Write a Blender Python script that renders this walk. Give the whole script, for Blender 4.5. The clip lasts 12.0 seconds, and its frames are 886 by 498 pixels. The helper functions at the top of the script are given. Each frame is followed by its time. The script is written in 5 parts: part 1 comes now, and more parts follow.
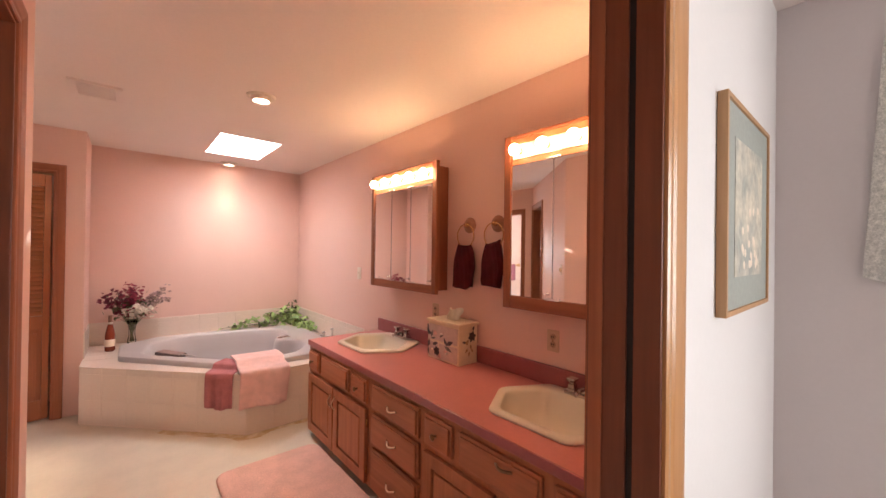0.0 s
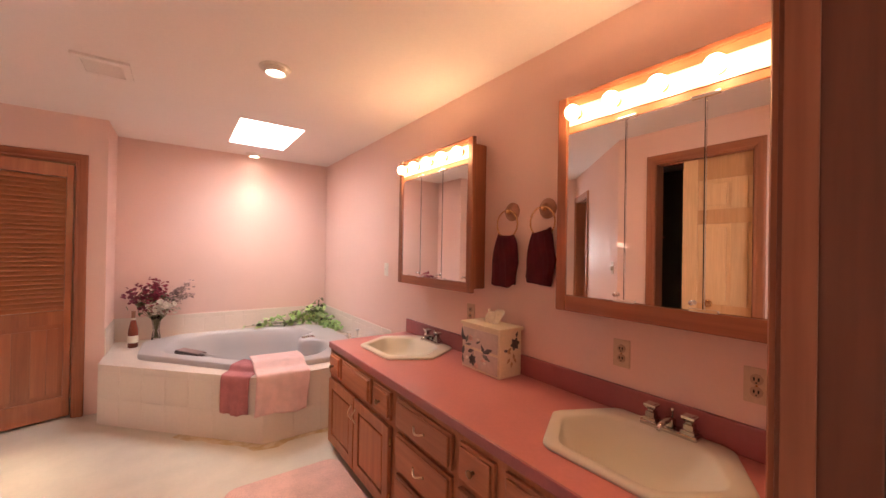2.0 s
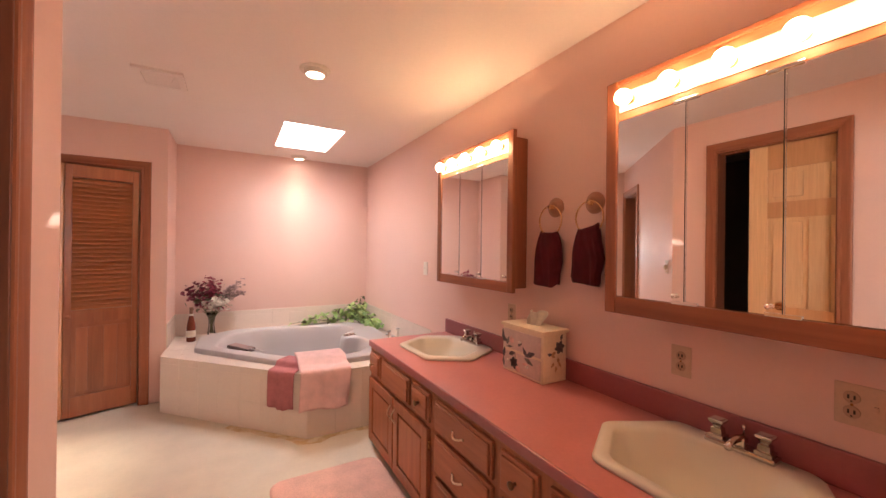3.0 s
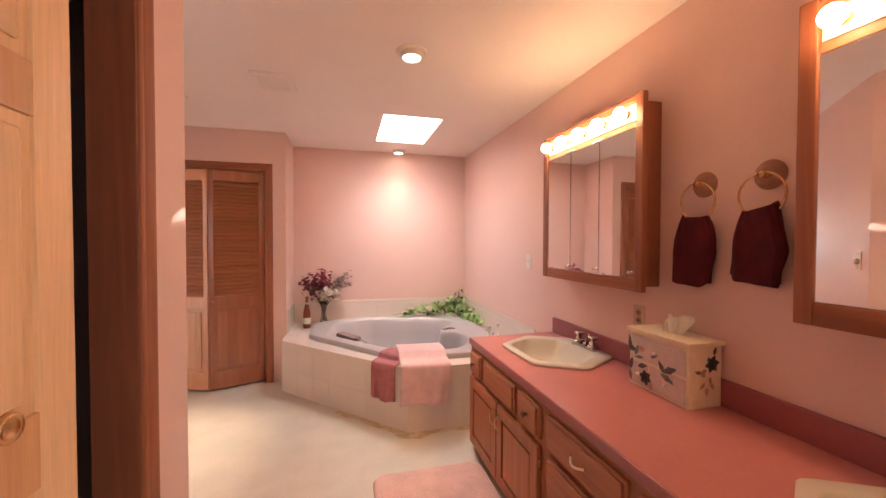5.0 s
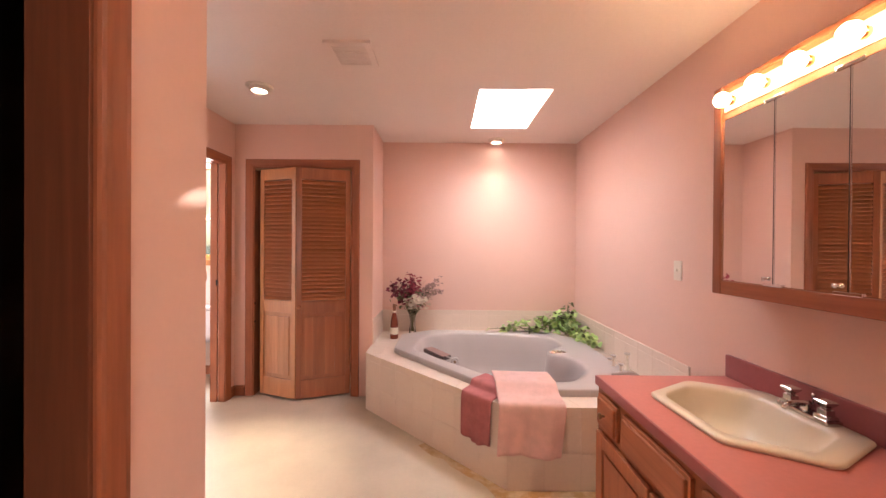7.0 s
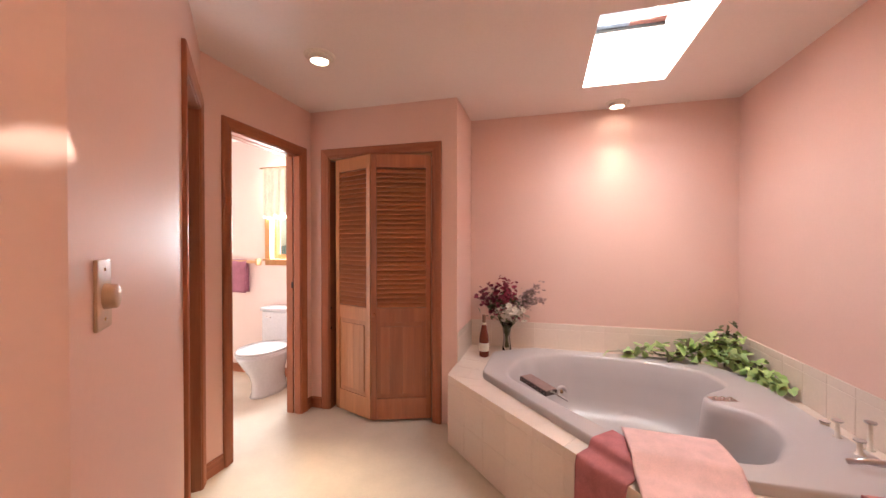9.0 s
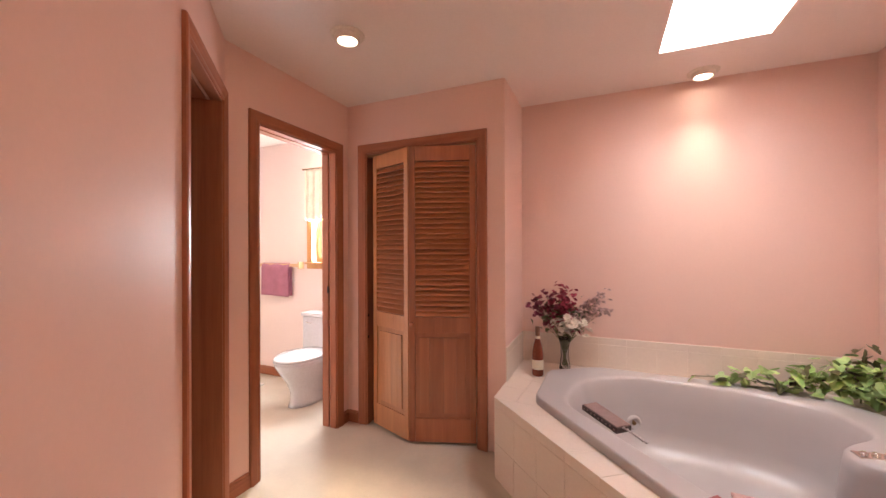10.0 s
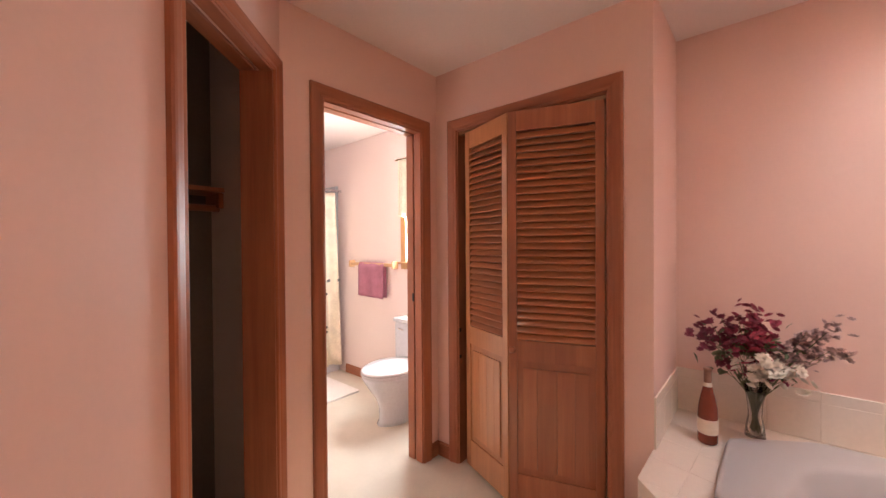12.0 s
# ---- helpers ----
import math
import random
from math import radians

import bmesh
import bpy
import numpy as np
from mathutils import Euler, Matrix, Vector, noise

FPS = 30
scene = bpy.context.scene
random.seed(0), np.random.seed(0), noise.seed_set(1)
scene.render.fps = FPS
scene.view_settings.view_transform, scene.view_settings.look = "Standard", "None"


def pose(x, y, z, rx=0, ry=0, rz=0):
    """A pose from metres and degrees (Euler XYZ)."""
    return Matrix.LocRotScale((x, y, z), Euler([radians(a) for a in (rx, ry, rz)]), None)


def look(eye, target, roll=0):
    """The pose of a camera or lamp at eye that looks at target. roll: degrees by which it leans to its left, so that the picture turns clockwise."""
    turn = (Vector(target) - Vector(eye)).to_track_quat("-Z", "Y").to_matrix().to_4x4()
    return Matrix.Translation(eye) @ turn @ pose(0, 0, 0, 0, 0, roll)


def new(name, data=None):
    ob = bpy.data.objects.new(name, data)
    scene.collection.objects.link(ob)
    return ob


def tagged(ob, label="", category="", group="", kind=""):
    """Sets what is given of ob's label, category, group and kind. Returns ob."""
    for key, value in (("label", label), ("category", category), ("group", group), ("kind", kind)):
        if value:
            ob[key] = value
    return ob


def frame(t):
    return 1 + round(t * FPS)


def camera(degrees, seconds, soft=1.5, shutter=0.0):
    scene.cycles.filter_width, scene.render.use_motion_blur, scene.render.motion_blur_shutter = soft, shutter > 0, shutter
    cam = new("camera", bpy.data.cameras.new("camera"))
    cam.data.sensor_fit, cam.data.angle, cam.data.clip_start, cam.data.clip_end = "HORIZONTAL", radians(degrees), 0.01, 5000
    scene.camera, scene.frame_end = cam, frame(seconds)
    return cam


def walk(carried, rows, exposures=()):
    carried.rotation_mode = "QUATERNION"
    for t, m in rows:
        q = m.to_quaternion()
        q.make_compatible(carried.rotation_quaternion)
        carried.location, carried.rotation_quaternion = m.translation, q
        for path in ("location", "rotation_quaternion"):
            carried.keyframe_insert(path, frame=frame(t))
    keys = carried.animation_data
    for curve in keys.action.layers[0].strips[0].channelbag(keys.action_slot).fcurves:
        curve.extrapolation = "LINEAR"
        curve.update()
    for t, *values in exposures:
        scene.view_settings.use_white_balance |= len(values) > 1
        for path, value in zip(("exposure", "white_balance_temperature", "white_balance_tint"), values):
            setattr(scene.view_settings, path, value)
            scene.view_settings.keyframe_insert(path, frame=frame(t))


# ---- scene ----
cam = camera(100.1, 12.0)
PATH = [
    (0, (0.38, 0.626, 1.441), (1.679, 2.147, 1.453), 0.8),
    (0.5, (0.443, 0.719, 1.431), (1.735, 2.246, 1.44), 1.1),
    (1, (0.504, 0.793, 1.413), (1.764, 2.346, 1.422), 1.2),
    (1.5, (0.554, 0.861, 1.397), (1.773, 2.446, 1.409), 1.1),
    (2, (0.589, 0.917, 1.389), (1.754, 2.543, 1.4), 1.0),
    (2.5, (0.615, 0.945, 1.386), (1.696, 2.627, 1.395), 0.8),
    (3, (0.629, 0.963, 1.385), (1.611, 2.705, 1.388), 0.7),
    (3.5, (0.627, 0.984, 1.383), (1.503, 2.782, 1.378), 0.6),
    (5.5, (0.694, 1.281, 1.373), (1.074, 3.245, 1.336), 0.2),
    (6, (0.71, 1.421, 1.352), (0.964, 3.405, 1.331), 0.4),
    (6.5, (0.738, 1.575, 1.342), (0.857, 3.571, 1.33), 0.3),
    (7, (0.744, 1.74, 1.345), (0.741, 3.74, 1.334), 0.4),
    (9, (0.732, 2.388, 1.341), (0.206, 4.318, 1.32), 0.0),
    (9.5, (0.691, 2.548, 1.326), (0.048, 4.442, 1.321), 0.1),
    (10, (0.689, 2.71, 1.321), (-0.103, 4.547, 1.325), -0.2),
    (10.5, (0.638, 2.86, 1.329), (-0.27, 4.642, 1.332), -0.0),
    (11, (0.558, 2.998, 1.353), (-0.454, 4.723, 1.334), 0.3),
    (11.5, (0.522, 3.143, 1.359), (-0.634, 4.775, 1.33), 0.3),
    (12, (0.463, 3.277, 1.348), (-0.843, 4.792, 1.329), -0.4),
]
walk(cam, [(t, look(eye, target, roll)) for t, eye, target, roll in PATH], [(0, 0.60), (2, 0.70), (6, 0.68), (7, 0.68), (9, 0.52), (12, 0.36)])

# ---- light ----
world = bpy.data.worlds.new("world")
scene.world = world
world.use_nodes = True
_wn = world.node_tree.nodes
_sky = _wn.new("ShaderNodeTexSky")
_sky.sky_type, _sky.sun_disc = "NISHITA", False
_sky.sun_elevation, _sky.sun_rotation = radians(27.3), radians(29.2)
world.node_tree.links.new(_sky.outputs[0], _wn["Background"].inputs[0])
_wn["Background"].inputs[1].default_value = 0.15


def lamp(name, kind, m, energy, color, **more):
    data = bpy.data.lights.new(name, kind)
    data.energy, data.color = energy, color
    for key, value in more.items():
        if key == "size":
            data.size = value
        elif key == "size_y":
            data.shape = "RECTANGLE"
            data.size_y = value
        elif key == "disk":
            data.shape = "DISK"
            data.size = value
        elif key == "angle":
            data.angle = value
        elif key == "spread":
            data.spread = value
        elif key == "radius":
            data.shadow_soft_size = value
        elif key == "spot":
            data.spot_size, data.spot_blend = value
    ob = new(name, data)
    ob.matrix_world = m
    return ob


DAY = (0.95, 0.97, 1.0)
SKYLIGHT = (0.985, 1.49, 4.29, 5.13)
lamp("sun", "SUN", look((0, 0, 0), (-0.947, -1.693, -1.0)), 5.0, (1.0, 0.93, 0.82), angle=radians(0.5))
lamp("skylight_sky", "AREA", look((1.237, 4.71, 2.840), (1.237, 4.71, 0)), 30.0, DAY, size=0.48, size_y=0.8)
lamp("toilet_window_sky", "AREA", look((-1.67, 5.58, 1.66), (-1.9, 3.0, 1.6)), 74.0, (0.90, 0.96, 1.0), size=0.62, size_y=0.85)
lamp("bedroom_window_sky", "AREA", look((2.33, -1.2, 1.45), (0.6, -0.1, 1.2)), 36.0, (1.0, 0.965, 0.96), size=1.3, size_y=1.3)
CANS = [(1.034, 3.232), (1.27, 5.49), (-0.518, 4.273)]
for (_x, _y), _w, _a in zip(CANS, (60.0, 40.0, 255.0), (70, 71, 42)):
    lamp("can_beam", "SPOT", look((_x, _y, 2.405), (_x, _y - (0.35 if _x < 0 else 0), 0)), _w, (1.0, 0.78, 0.57), radius=0.075, spot=(radians(_a), 1.0))

# ---- materials ----


def material(name, color, rough=0.5, metal=0.0, var=0.06, scale=3.0, grain=0.03, grain_scale=60.0, bump=0.1, bump_scale=120.0,
             stretch=(1, 1, 1), second=None, coat=0.0, rand=0.0, specular=0.5, gloss_var=0.07):
    mat = bpy.data.materials.new(name)
    mat.use_nodes = True
    nt = mat.node_tree
    n, link = nt.nodes, nt.links.new
    b = n["Principled BSDF"]
    b.inputs["Metallic"].default_value = metal
    b.inputs["Coat Weight"].default_value = coat
    b.inputs["Coat Roughness"].default_value = 0.12
    b.inputs["Specular IOR Level"].default_value = specular
    tc, mp = n.new("ShaderNodeTexCoord"), n.new("ShaderNodeMapping")
    mp.inputs["Scale"].default_value = stretch
    link(tc.outputs["Object"], mp.inputs["Vector"])
    big, fine = n.new("ShaderNodeTexNoise"), n.new("ShaderNodeTexNoise")
    big.inputs["Scale"].default_value, big.inputs["Detail"].default_value = scale, 4
    fine.inputs["Scale"].default_value, fine.inputs["Detail"].default_value = grain_scale, 3
    link(mp.outputs[0], big.inputs["Vector"])
    link(mp.outputs[0], fine.inputs["Vector"])
    mix = n.new("ShaderNodeMix")
    mix.data_type = "RGBA"
    dark = [c * (1 - var * 2.2) for c in color] if second is None else second
    mix.inputs[6].default_value, mix.inputs[7].default_value = (*dark, 1), (*color, 1)
    ramp = n.new("ShaderNodeMapRange")
    ramp.inputs[1].default_value, ramp.inputs[2].default_value = 0.36, 0.62
    link(big.outputs["Fac"], ramp.inputs[0])
    link(ramp.outputs[0], mix.inputs[0])
    hsv = n.new("ShaderNodeHueSaturation")
    link(mix.outputs[2], hsv.inputs["Color"])
    m1 = n.new("ShaderNodeMapRange")
    m1.inputs[1].default_value, m1.inputs[2].default_value = 0.25, 0.75
    m1.inputs[3].default_value, m1.inputs[4].default_value = 1 - grain * 2, 1 + grain * 2
    link(fine.outputs["Fac"], m1.inputs[0])
    value = m1.outputs[0]
    if rand:
        info, m2, mul = n.new("ShaderNodeObjectInfo"), n.new("ShaderNodeMapRange"), n.new("ShaderNodeMath")
        m2.inputs[3].default_value, m2.inputs[4].default_value = 1 - rand, 1 + rand
        mul.operation = "MULTIPLY"
        link(info.outputs["Random"], m2.inputs[0])
        link(value, mul.inputs[0])
        link(m2.outputs[0], mul.inputs[1])
        value = mul.outputs[0]
    link(value, hsv.inputs["Value"])
    link(hsv.outputs[0], b.inputs["Base Color"])
    r = n.new("ShaderNodeMapRange")
    r.inputs[3].default_value, r.inputs[4].default_value = max(0.02, rough - gloss_var), min(1, rough + gloss_var)
    link(big.outputs["Fac"], r.inputs[0])
    link(r.outputs[0], b.inputs["Roughness"])
    if bump:
        bn, bt = n.new("ShaderNodeTexNoise"), n.new("ShaderNodeBump")
        bn.inputs["Scale"].default_value, bn.inputs["Detail"].default_value = bump_scale, 3
        bt.inputs["Strength"].default_value, bt.inputs["Distance"].default_value = bump, 0.004
        link(mp.outputs[0], bn.inputs["Vector"])
        link(bn.outputs["Fac"], bt.inputs["Height"])
        link(bt.outputs[0], b.inputs["Normal"])
    return mat


def wood(name, light, dark, axis=2, rough=0.47, coat=0.0, rand=0.1):
    """Planed timber with the grain along one axis."""
    mat = bpy.data.materials.new(name)
    mat.use_nodes = True
    nt = mat.node_tree
    n, link = nt.nodes, nt.links.new
    b = n["Principled BSDF"]
    b.inputs["Roughness"].default_value, b.inputs["Coat Weight"].default_value, b.inputs["Coat Roughness"].default_value = rough, coat, 0.2
    tc, mp = n.new("ShaderNodeTexCoord"), n.new("ShaderNodeMapping")
    sc = [22.0, 22.0, 22.0]
    sc[axis] = 1.1
    mp.inputs["Scale"].default_value = sc
    info, add = n.new("ShaderNodeObjectInfo"), n.new("ShaderNodeVectorMath")
    sep = n.new("ShaderNodeCombineXYZ")
    mul = n.new("ShaderNodeMath")
    mul.operation = "MULTIPLY"
    mul.inputs[1].default_value = 13.0
    link(info.outputs["Random"], mul.inputs[0])
    for i in range(3):
        link(mul.outputs[0], sep.inputs[i])
    link(tc.outputs["Object"], add.inputs[0])
    link(sep.outputs[0], add.inputs[1])
    link(add.outputs[0], mp.inputs["Vector"])
    big, fine = n.new("ShaderNodeTexNoise"), n.new("ShaderNodeTexNoise")
    big.inputs["Scale"].default_value, big.inputs["Detail"].default_value, big.inputs["Distortion"].default_value = 0.8, 5, 1.2
    fine.inputs["Scale"].default_value, fine.inputs["Detail"].default_value = 6.0, 4
    link(mp.outputs[0], big.inputs["Vector"])
    link(mp.outputs[0], fine.inputs["Vector"])
    ramp = n.new("ShaderNodeValToRGB")
    ramp.color_ramp.elements[0].position, ramp.color_ramp.elements[1].position = 0.2, 0.85
    ramp.color_ramp.elements[0].color, ramp.color_ramp.elements[1].color = (*dark, 1), (*light, 1)
    link(big.outputs["Fac"], ramp.inputs[0])
    hsv = n.new("ShaderNodeHueSaturation")
    link(ramp.outputs[0], hsv.inputs["Color"])
    m1, m2, mm = n.new("ShaderNodeMapRange"), n.new("ShaderNodeMapRange"), n.new("ShaderNodeMath")
    m1.inputs[1].default_value, m1.inputs[2].default_value = 0.3, 0.7
    m1.inputs[3].default_value, m1.inputs[4].default_value = 0.93, 1.06
    m2.inputs[3].default_value, m2.inputs[4].default_value = 1 - rand, 1 + rand
    mm.operation = "MULTIPLY"
    link(fine.outputs["Fac"], m1.inputs[0])
    link(info.outputs["Random"], m2.inputs[0])
    link(m1.outputs[0], mm.inputs[0])
    link(m2.outputs[0], mm.inputs[1])
    link(mm.outputs[0], hsv.inputs["Value"])
    link(hsv.outputs[0], b.inputs["Base Color"])
    bt = n.new("ShaderNodeBump")
    bt.inputs["Strength"].default_value, bt.inputs["Distance"].default_value = 0.12, 0.003
    link(fine.outputs["Fac"], bt.inputs["Height"])
    link(bt.outputs[0], b.inputs["Normal"])
    return mat


def glow(name, color, strength):
    mat = bpy.data.materials.new(name)
    mat.use_nodes = True
    b = mat.node_tree.nodes["Principled BSDF"]
    b.inputs["Base Color"].default_value = (0.9, 0.88, 0.84, 1)
    b.inputs["Emission Color"].default_value, b.inputs["Emission Strength"].default_value = (*color, 1), strength
    return mat


def plain(name, color, rough, metal=0.0, glass=0.0, ior=1.45):
    mat = bpy.data.materials.new(name)
    mat.use_nodes = True
    b = mat.node_tree.nodes["Principled BSDF"]
    b.inputs["Base Color"].default_value, b.inputs["Roughness"].default_value = (*color, 1), rough
    b.inputs["Metallic"].default_value, b.inputs["Transmission Weight"].default_value, b.inputs["IOR"].default_value = metal, glass, ior
    return mat


M_WALL = material("pink_paint", (0.80, 0.550, 0.482), 0.58, specular=0.15, var=0.012, scale=1.3, grain=0.006, bump=0.05, bump_scale=90)
# Pink wall paint made paler: the toilet room's daylight sits in its colour.
M_DAYLIT_WALL = material("daylit_pink_paint", (0.82, 0.68, 0.64), 0.58, specular=0.15, var=0.012, scale=1.3, grain=0.006, bump=0.05, bump_scale=90)
M_CEIL = material("ceiling_paint", (0.88, 0.78, 0.74), 0.7, var=0.012, scale=1.1, grain=0.008, bump=0.08, bump_scale=140)
M_WHITE_WALL = material("white_paint", (0.78, 0.77, 0.77), 0.6, var=0.012, scale=1.5, grain=0.006, bump=0.05)
M_LILAC_WALL = material("lilac_grey_paint", (0.66, 0.60, 0.60), 0.6, var=0.012, scale=1.5, grain=0.006, bump=0.05)
# Closet gloom darkened into the wall colour itself.
M_CLOSET_SHADE = material("closet_shade_paint", (0.16, 0.125, 0.105), 0.7, var=0.03)
M_FLOOR = material("cream_vinyl", (0.655, 0.578, 0.482), 0.45, var=0.035, scale=5, grain=0.012, grain_scale=45, bump=0.06, bump_scale=70)
M_TRIM = wood("stained_pine_trim", (0.43, 0.152, 0.070), (0.27, 0.082, 0.037), rough=0.5)
M_CABTRIM = wood("oak_cabinet_stile", (0.36, 0.120, 0.054), (0.21, 0.061, 0.028))
M_CABTRIM_H = wood("oak_cabinet_rail", (0.36, 0.120, 0.054), (0.21, 0.061, 0.028), axis=1)
# Darker than M_TRIM, for the inner jambs of door_1 and door_2.
M_JAMB = wood("dark_jamb", (0.27, 0.085, 0.040), (0.15, 0.044, 0.020), rough=0.4)
M_TRIM_H = wood("stained_pine_head", (0.43, 0.152, 0.070), (0.27, 0.082, 0.037), axis=0)
M_TRIM_HY = wood("stained_pine_head_y", (0.43, 0.152, 0.070), (0.27, 0.082, 0.037), axis=1)
M_DOORWOOD = wood("pine_door", (0.41, 0.142, 0.061), (0.27, 0.083, 0.035), rough=0.3, coat=0.5)
# Lighter timber of the left leaf, doorway sheen included in its colour.
M_HONEY_LIT = wood("lit_honey_pine_door", (0.60, 0.285, 0.130), (0.46, 0.190, 0.080), rough=0.28, coat=0.7)
M_PANELWOOD = wood("pine_panel_board", (0.41, 0.142, 0.061), (0.27, 0.083, 0.035), rough=0.3, coat=0.5, rand=0.13)
M_SLATWOOD = material("pine_slat", (0.42, 0.153, 0.066), 0.34, coat=0.4, var=0.06, scale=2.5, grain=0.02, bump=0.02, rand=0.10, stretch=(1, 6, 6))
M_PALERAIL = wood("pale_pine_rail", (0.66, 0.36, 0.17), (0.50, 0.24, 0.10))
M_PALEWOOD = wood("pale_pine_door", (0.74, 0.46, 0.25), (0.62, 0.36, 0.18))
M_PINE = wood("golden_pine_and_lit_casing", (0.60, 0.31, 0.12), (0.42, 0.19, 0.065), rough=0.3, coat=0.4)
M_OAK = wood("oak_cabinet", (0.48, 0.180, 0.086), (0.31, 0.106, 0.048))
M_OAK_H = wood("oak_drawer", (0.48, 0.180, 0.086), (0.31, 0.106, 0.048), axis=1)
M_OAK_DARK = wood("oak_shadowed_gap", (0.12, 0.05, 0.02), (0.07, 0.03, 0.012))
M_COUNTER = material("rose_laminate", (0.545, 0.196, 0.182), 0.33, gloss_var=0.015, var=0.03, scale=5, grain=0.02, bump=0.02)
M_SPLASH = material("mauve_laminate", (0.35, 0.10, 0.108), 0.30, gloss_var=0.015, var=0.04, scale=6, grain=0.02, bump=0.02)
M_BONE = material("bone_china", (0.66, 0.605, 0.515), 0.30, var=0.0, grain=0.0, bump=0, gloss_var=0.0, coat=0.15)
M_TUB = material("grey_acrylic", (0.47, 0.43, 0.435), 0.34, var=0.0, grain=0.0, bump=0, gloss_var=0.0, coat=0.12)
M_TILE = material("cream_tile", (0.81, 0.69, 0.61), 0.26, gloss_var=0.01, var=0.006, scale=4, grain=0.012, bump=0.02, bump_scale=25, rand=0.012)
M_GROUT = material("grout", (0.79, 0.67, 0.585), 0.85, var=0.05, bump=0.2)
M_CHROME = plain("chrome", (0.83, 0.83, 0.84), 0.08, 1.0)
M_FAUCET = plain("dulled_chrome", (0.60, 0.58, 0.58), 0.17, 1.0)
M_ANTIQUE = plain("antique_brass", (0.28, 0.17, 0.10), 0.34, 1.0)
M_PULL = plain("polished_pull", (0.76, 0.56, 0.40), 0.32, 1.0)
M_SATIN = plain("satin_chrome", (0.56, 0.52, 0.52), 0.28, 1.0)
M_BRASS = plain("brass", (0.78, 0.53, 0.26), 0.22, 1.0)
M_MIRROR = plain("mirror", (0.90, 0.90, 0.89), 0.008, 1.0)
M_BLACK = plain("flat_black", (0.012, 0.011, 0.011), 0.6)
M_PLATE = material("almond_plastic", (0.60, 0.42, 0.30), 0.4, var=0.01, bump=0)
M_SOCKET = material("brown_socket", (0.44, 0.29, 0.20), 0.4, var=0.02, bump=0)
M_IVORY = material("white_plastic", (0.78, 0.70, 0.62), 0.45, var=0.01, bump=0)
M_BULB = glow("globe_bulb", (1.0, 0.63, 0.33), 36.0)
M_CANGLOW = glow("can_bulb", (1.0, 0.86, 0.68), 14.0)


def mesh(name, bm, mat, label="", category="", kind="", group="", smooth=False, parent=None):
    bmesh.ops.recalc_face_normals(bm, faces=bm.faces)
    data = bpy.data.meshes.new(name)
    bm.to_mesh(data)
    bm.free()
    if smooth:
        data.polygons.foreach_set("use_smooth", [True] * len(data.polygons))
    data.materials.append(mat)
    ob = new(name, data)
    if parent is not None:
        ob.parent = parent
    return tagged(ob, label, category, group, kind)


def part(name, bm, mat, parent, label="", smooth=False):
    return mesh(name, bm, mat, label=label, smooth=smooth, parent=parent)


def thing(name, m, label, category, group="", kind=""):
    ob = new(name)
    ob.matrix_world = m
    return tagged(ob, label, category, group, kind)


def box(bm, x0, x1, y0, y1, z0, z1, bevel=0.0, m=None, seg=2):
    r = bmesh.ops.create_cube(bm, size=1.0)
    v = r["verts"]
    bmesh.ops.scale(bm, vec=(x1 - x0, y1 - y0, z1 - z0), verts=v)
    bmesh.ops.translate(bm, vec=((x0 + x1) / 2, (y0 + y1) / 2, (z0 + z1) / 2), verts=v)
    if bevel:
        edges = list({e for q in v for e in q.link_edges})
        out = bmesh.ops.bevel(bm, geom=edges, offset=bevel, segments=seg, affect="EDGES", profile=0.6)
        v = list({q for f in out["faces"] for q in f.verts} | {q for q in v if q.is_valid})
    if m is not None:
        bmesh.ops.transform(bm, matrix=m, verts=v)
    return v


def boxes(*dims, bevel=0.0, m=None):
    bm = bmesh.new()
    for d in dims:
        box(bm, *d, bevel=bevel)
    if m is not None:
        bmesh.ops.transform(bm, matrix=m, verts=bm.verts)
    return bm


def lathe(profile, steps=24, m=None):
    """A turned shape from (radius, height) pairs."""
    bm = bmesh.new()
    rings = []
    for r, z in profile:
        if r < 1e-5:
            rings.append([bm.verts.new((0, 0, z))])
        else:
            rings.append([bm.verts.new((r * math.cos(2 * math.pi * i / steps), r * math.sin(2 * math.pi * i / steps), z)) for i in range(steps)])
    for a, b in zip(rings, rings[1:]):
        for i in range(steps):
            j = (i + 1) % steps
            if len(a) == 1 and len(b) == 1:
                continue
            if len(a) == 1:
                bm.faces.new((a[0], b[i], b[j]))
            elif len(b) == 1:
                bm.faces.new((a[i], a[j], b[0]))
            else:
                bm.faces.new((a[i], a[j], b[j], b[i]))
    if m is not None:
        bmesh.ops.transform(bm, matrix=m, verts=bm.verts)
    return bm


def tube(points, radius, steps=10):
    """A round bar along a line of points."""
    bm = bmesh.new()
    pts = [Vector(p) for p in points]
    rings = []
    run = [sum(abs((b - a)[k]) for a, b in zip(pts, pts[1:])) for k in range(3)]
    up = Vector([1.0 if k == run.index(min(run)) else 0.013 for k in range(3)])
    for i, p in enumerate(pts):
        d = (pts[min(i + 1, len(pts) - 1)] - pts[max(i - 1, 0)]).normalized()
        a = d.cross(up).normalized()
        b = d.cross(a)
        r = radius[i] if isinstance(radius, (list, tuple)) else radius
        rings.append([bm.verts.new(p + r * (math.cos(2 * math.pi * k / steps) * a + math.sin(2 * math.pi * k / steps) * b)) for k in range(steps)])
    for a, b in zip(rings, rings[1:]):
        for k in range(steps):
            bm.faces.new((a[k], a[(k + 1) % steps], b[(k + 1) % steps], b[k]))
    bm.faces.new(rings[0])
    bm.faces.new(rings[-1][::-1])
    return bm


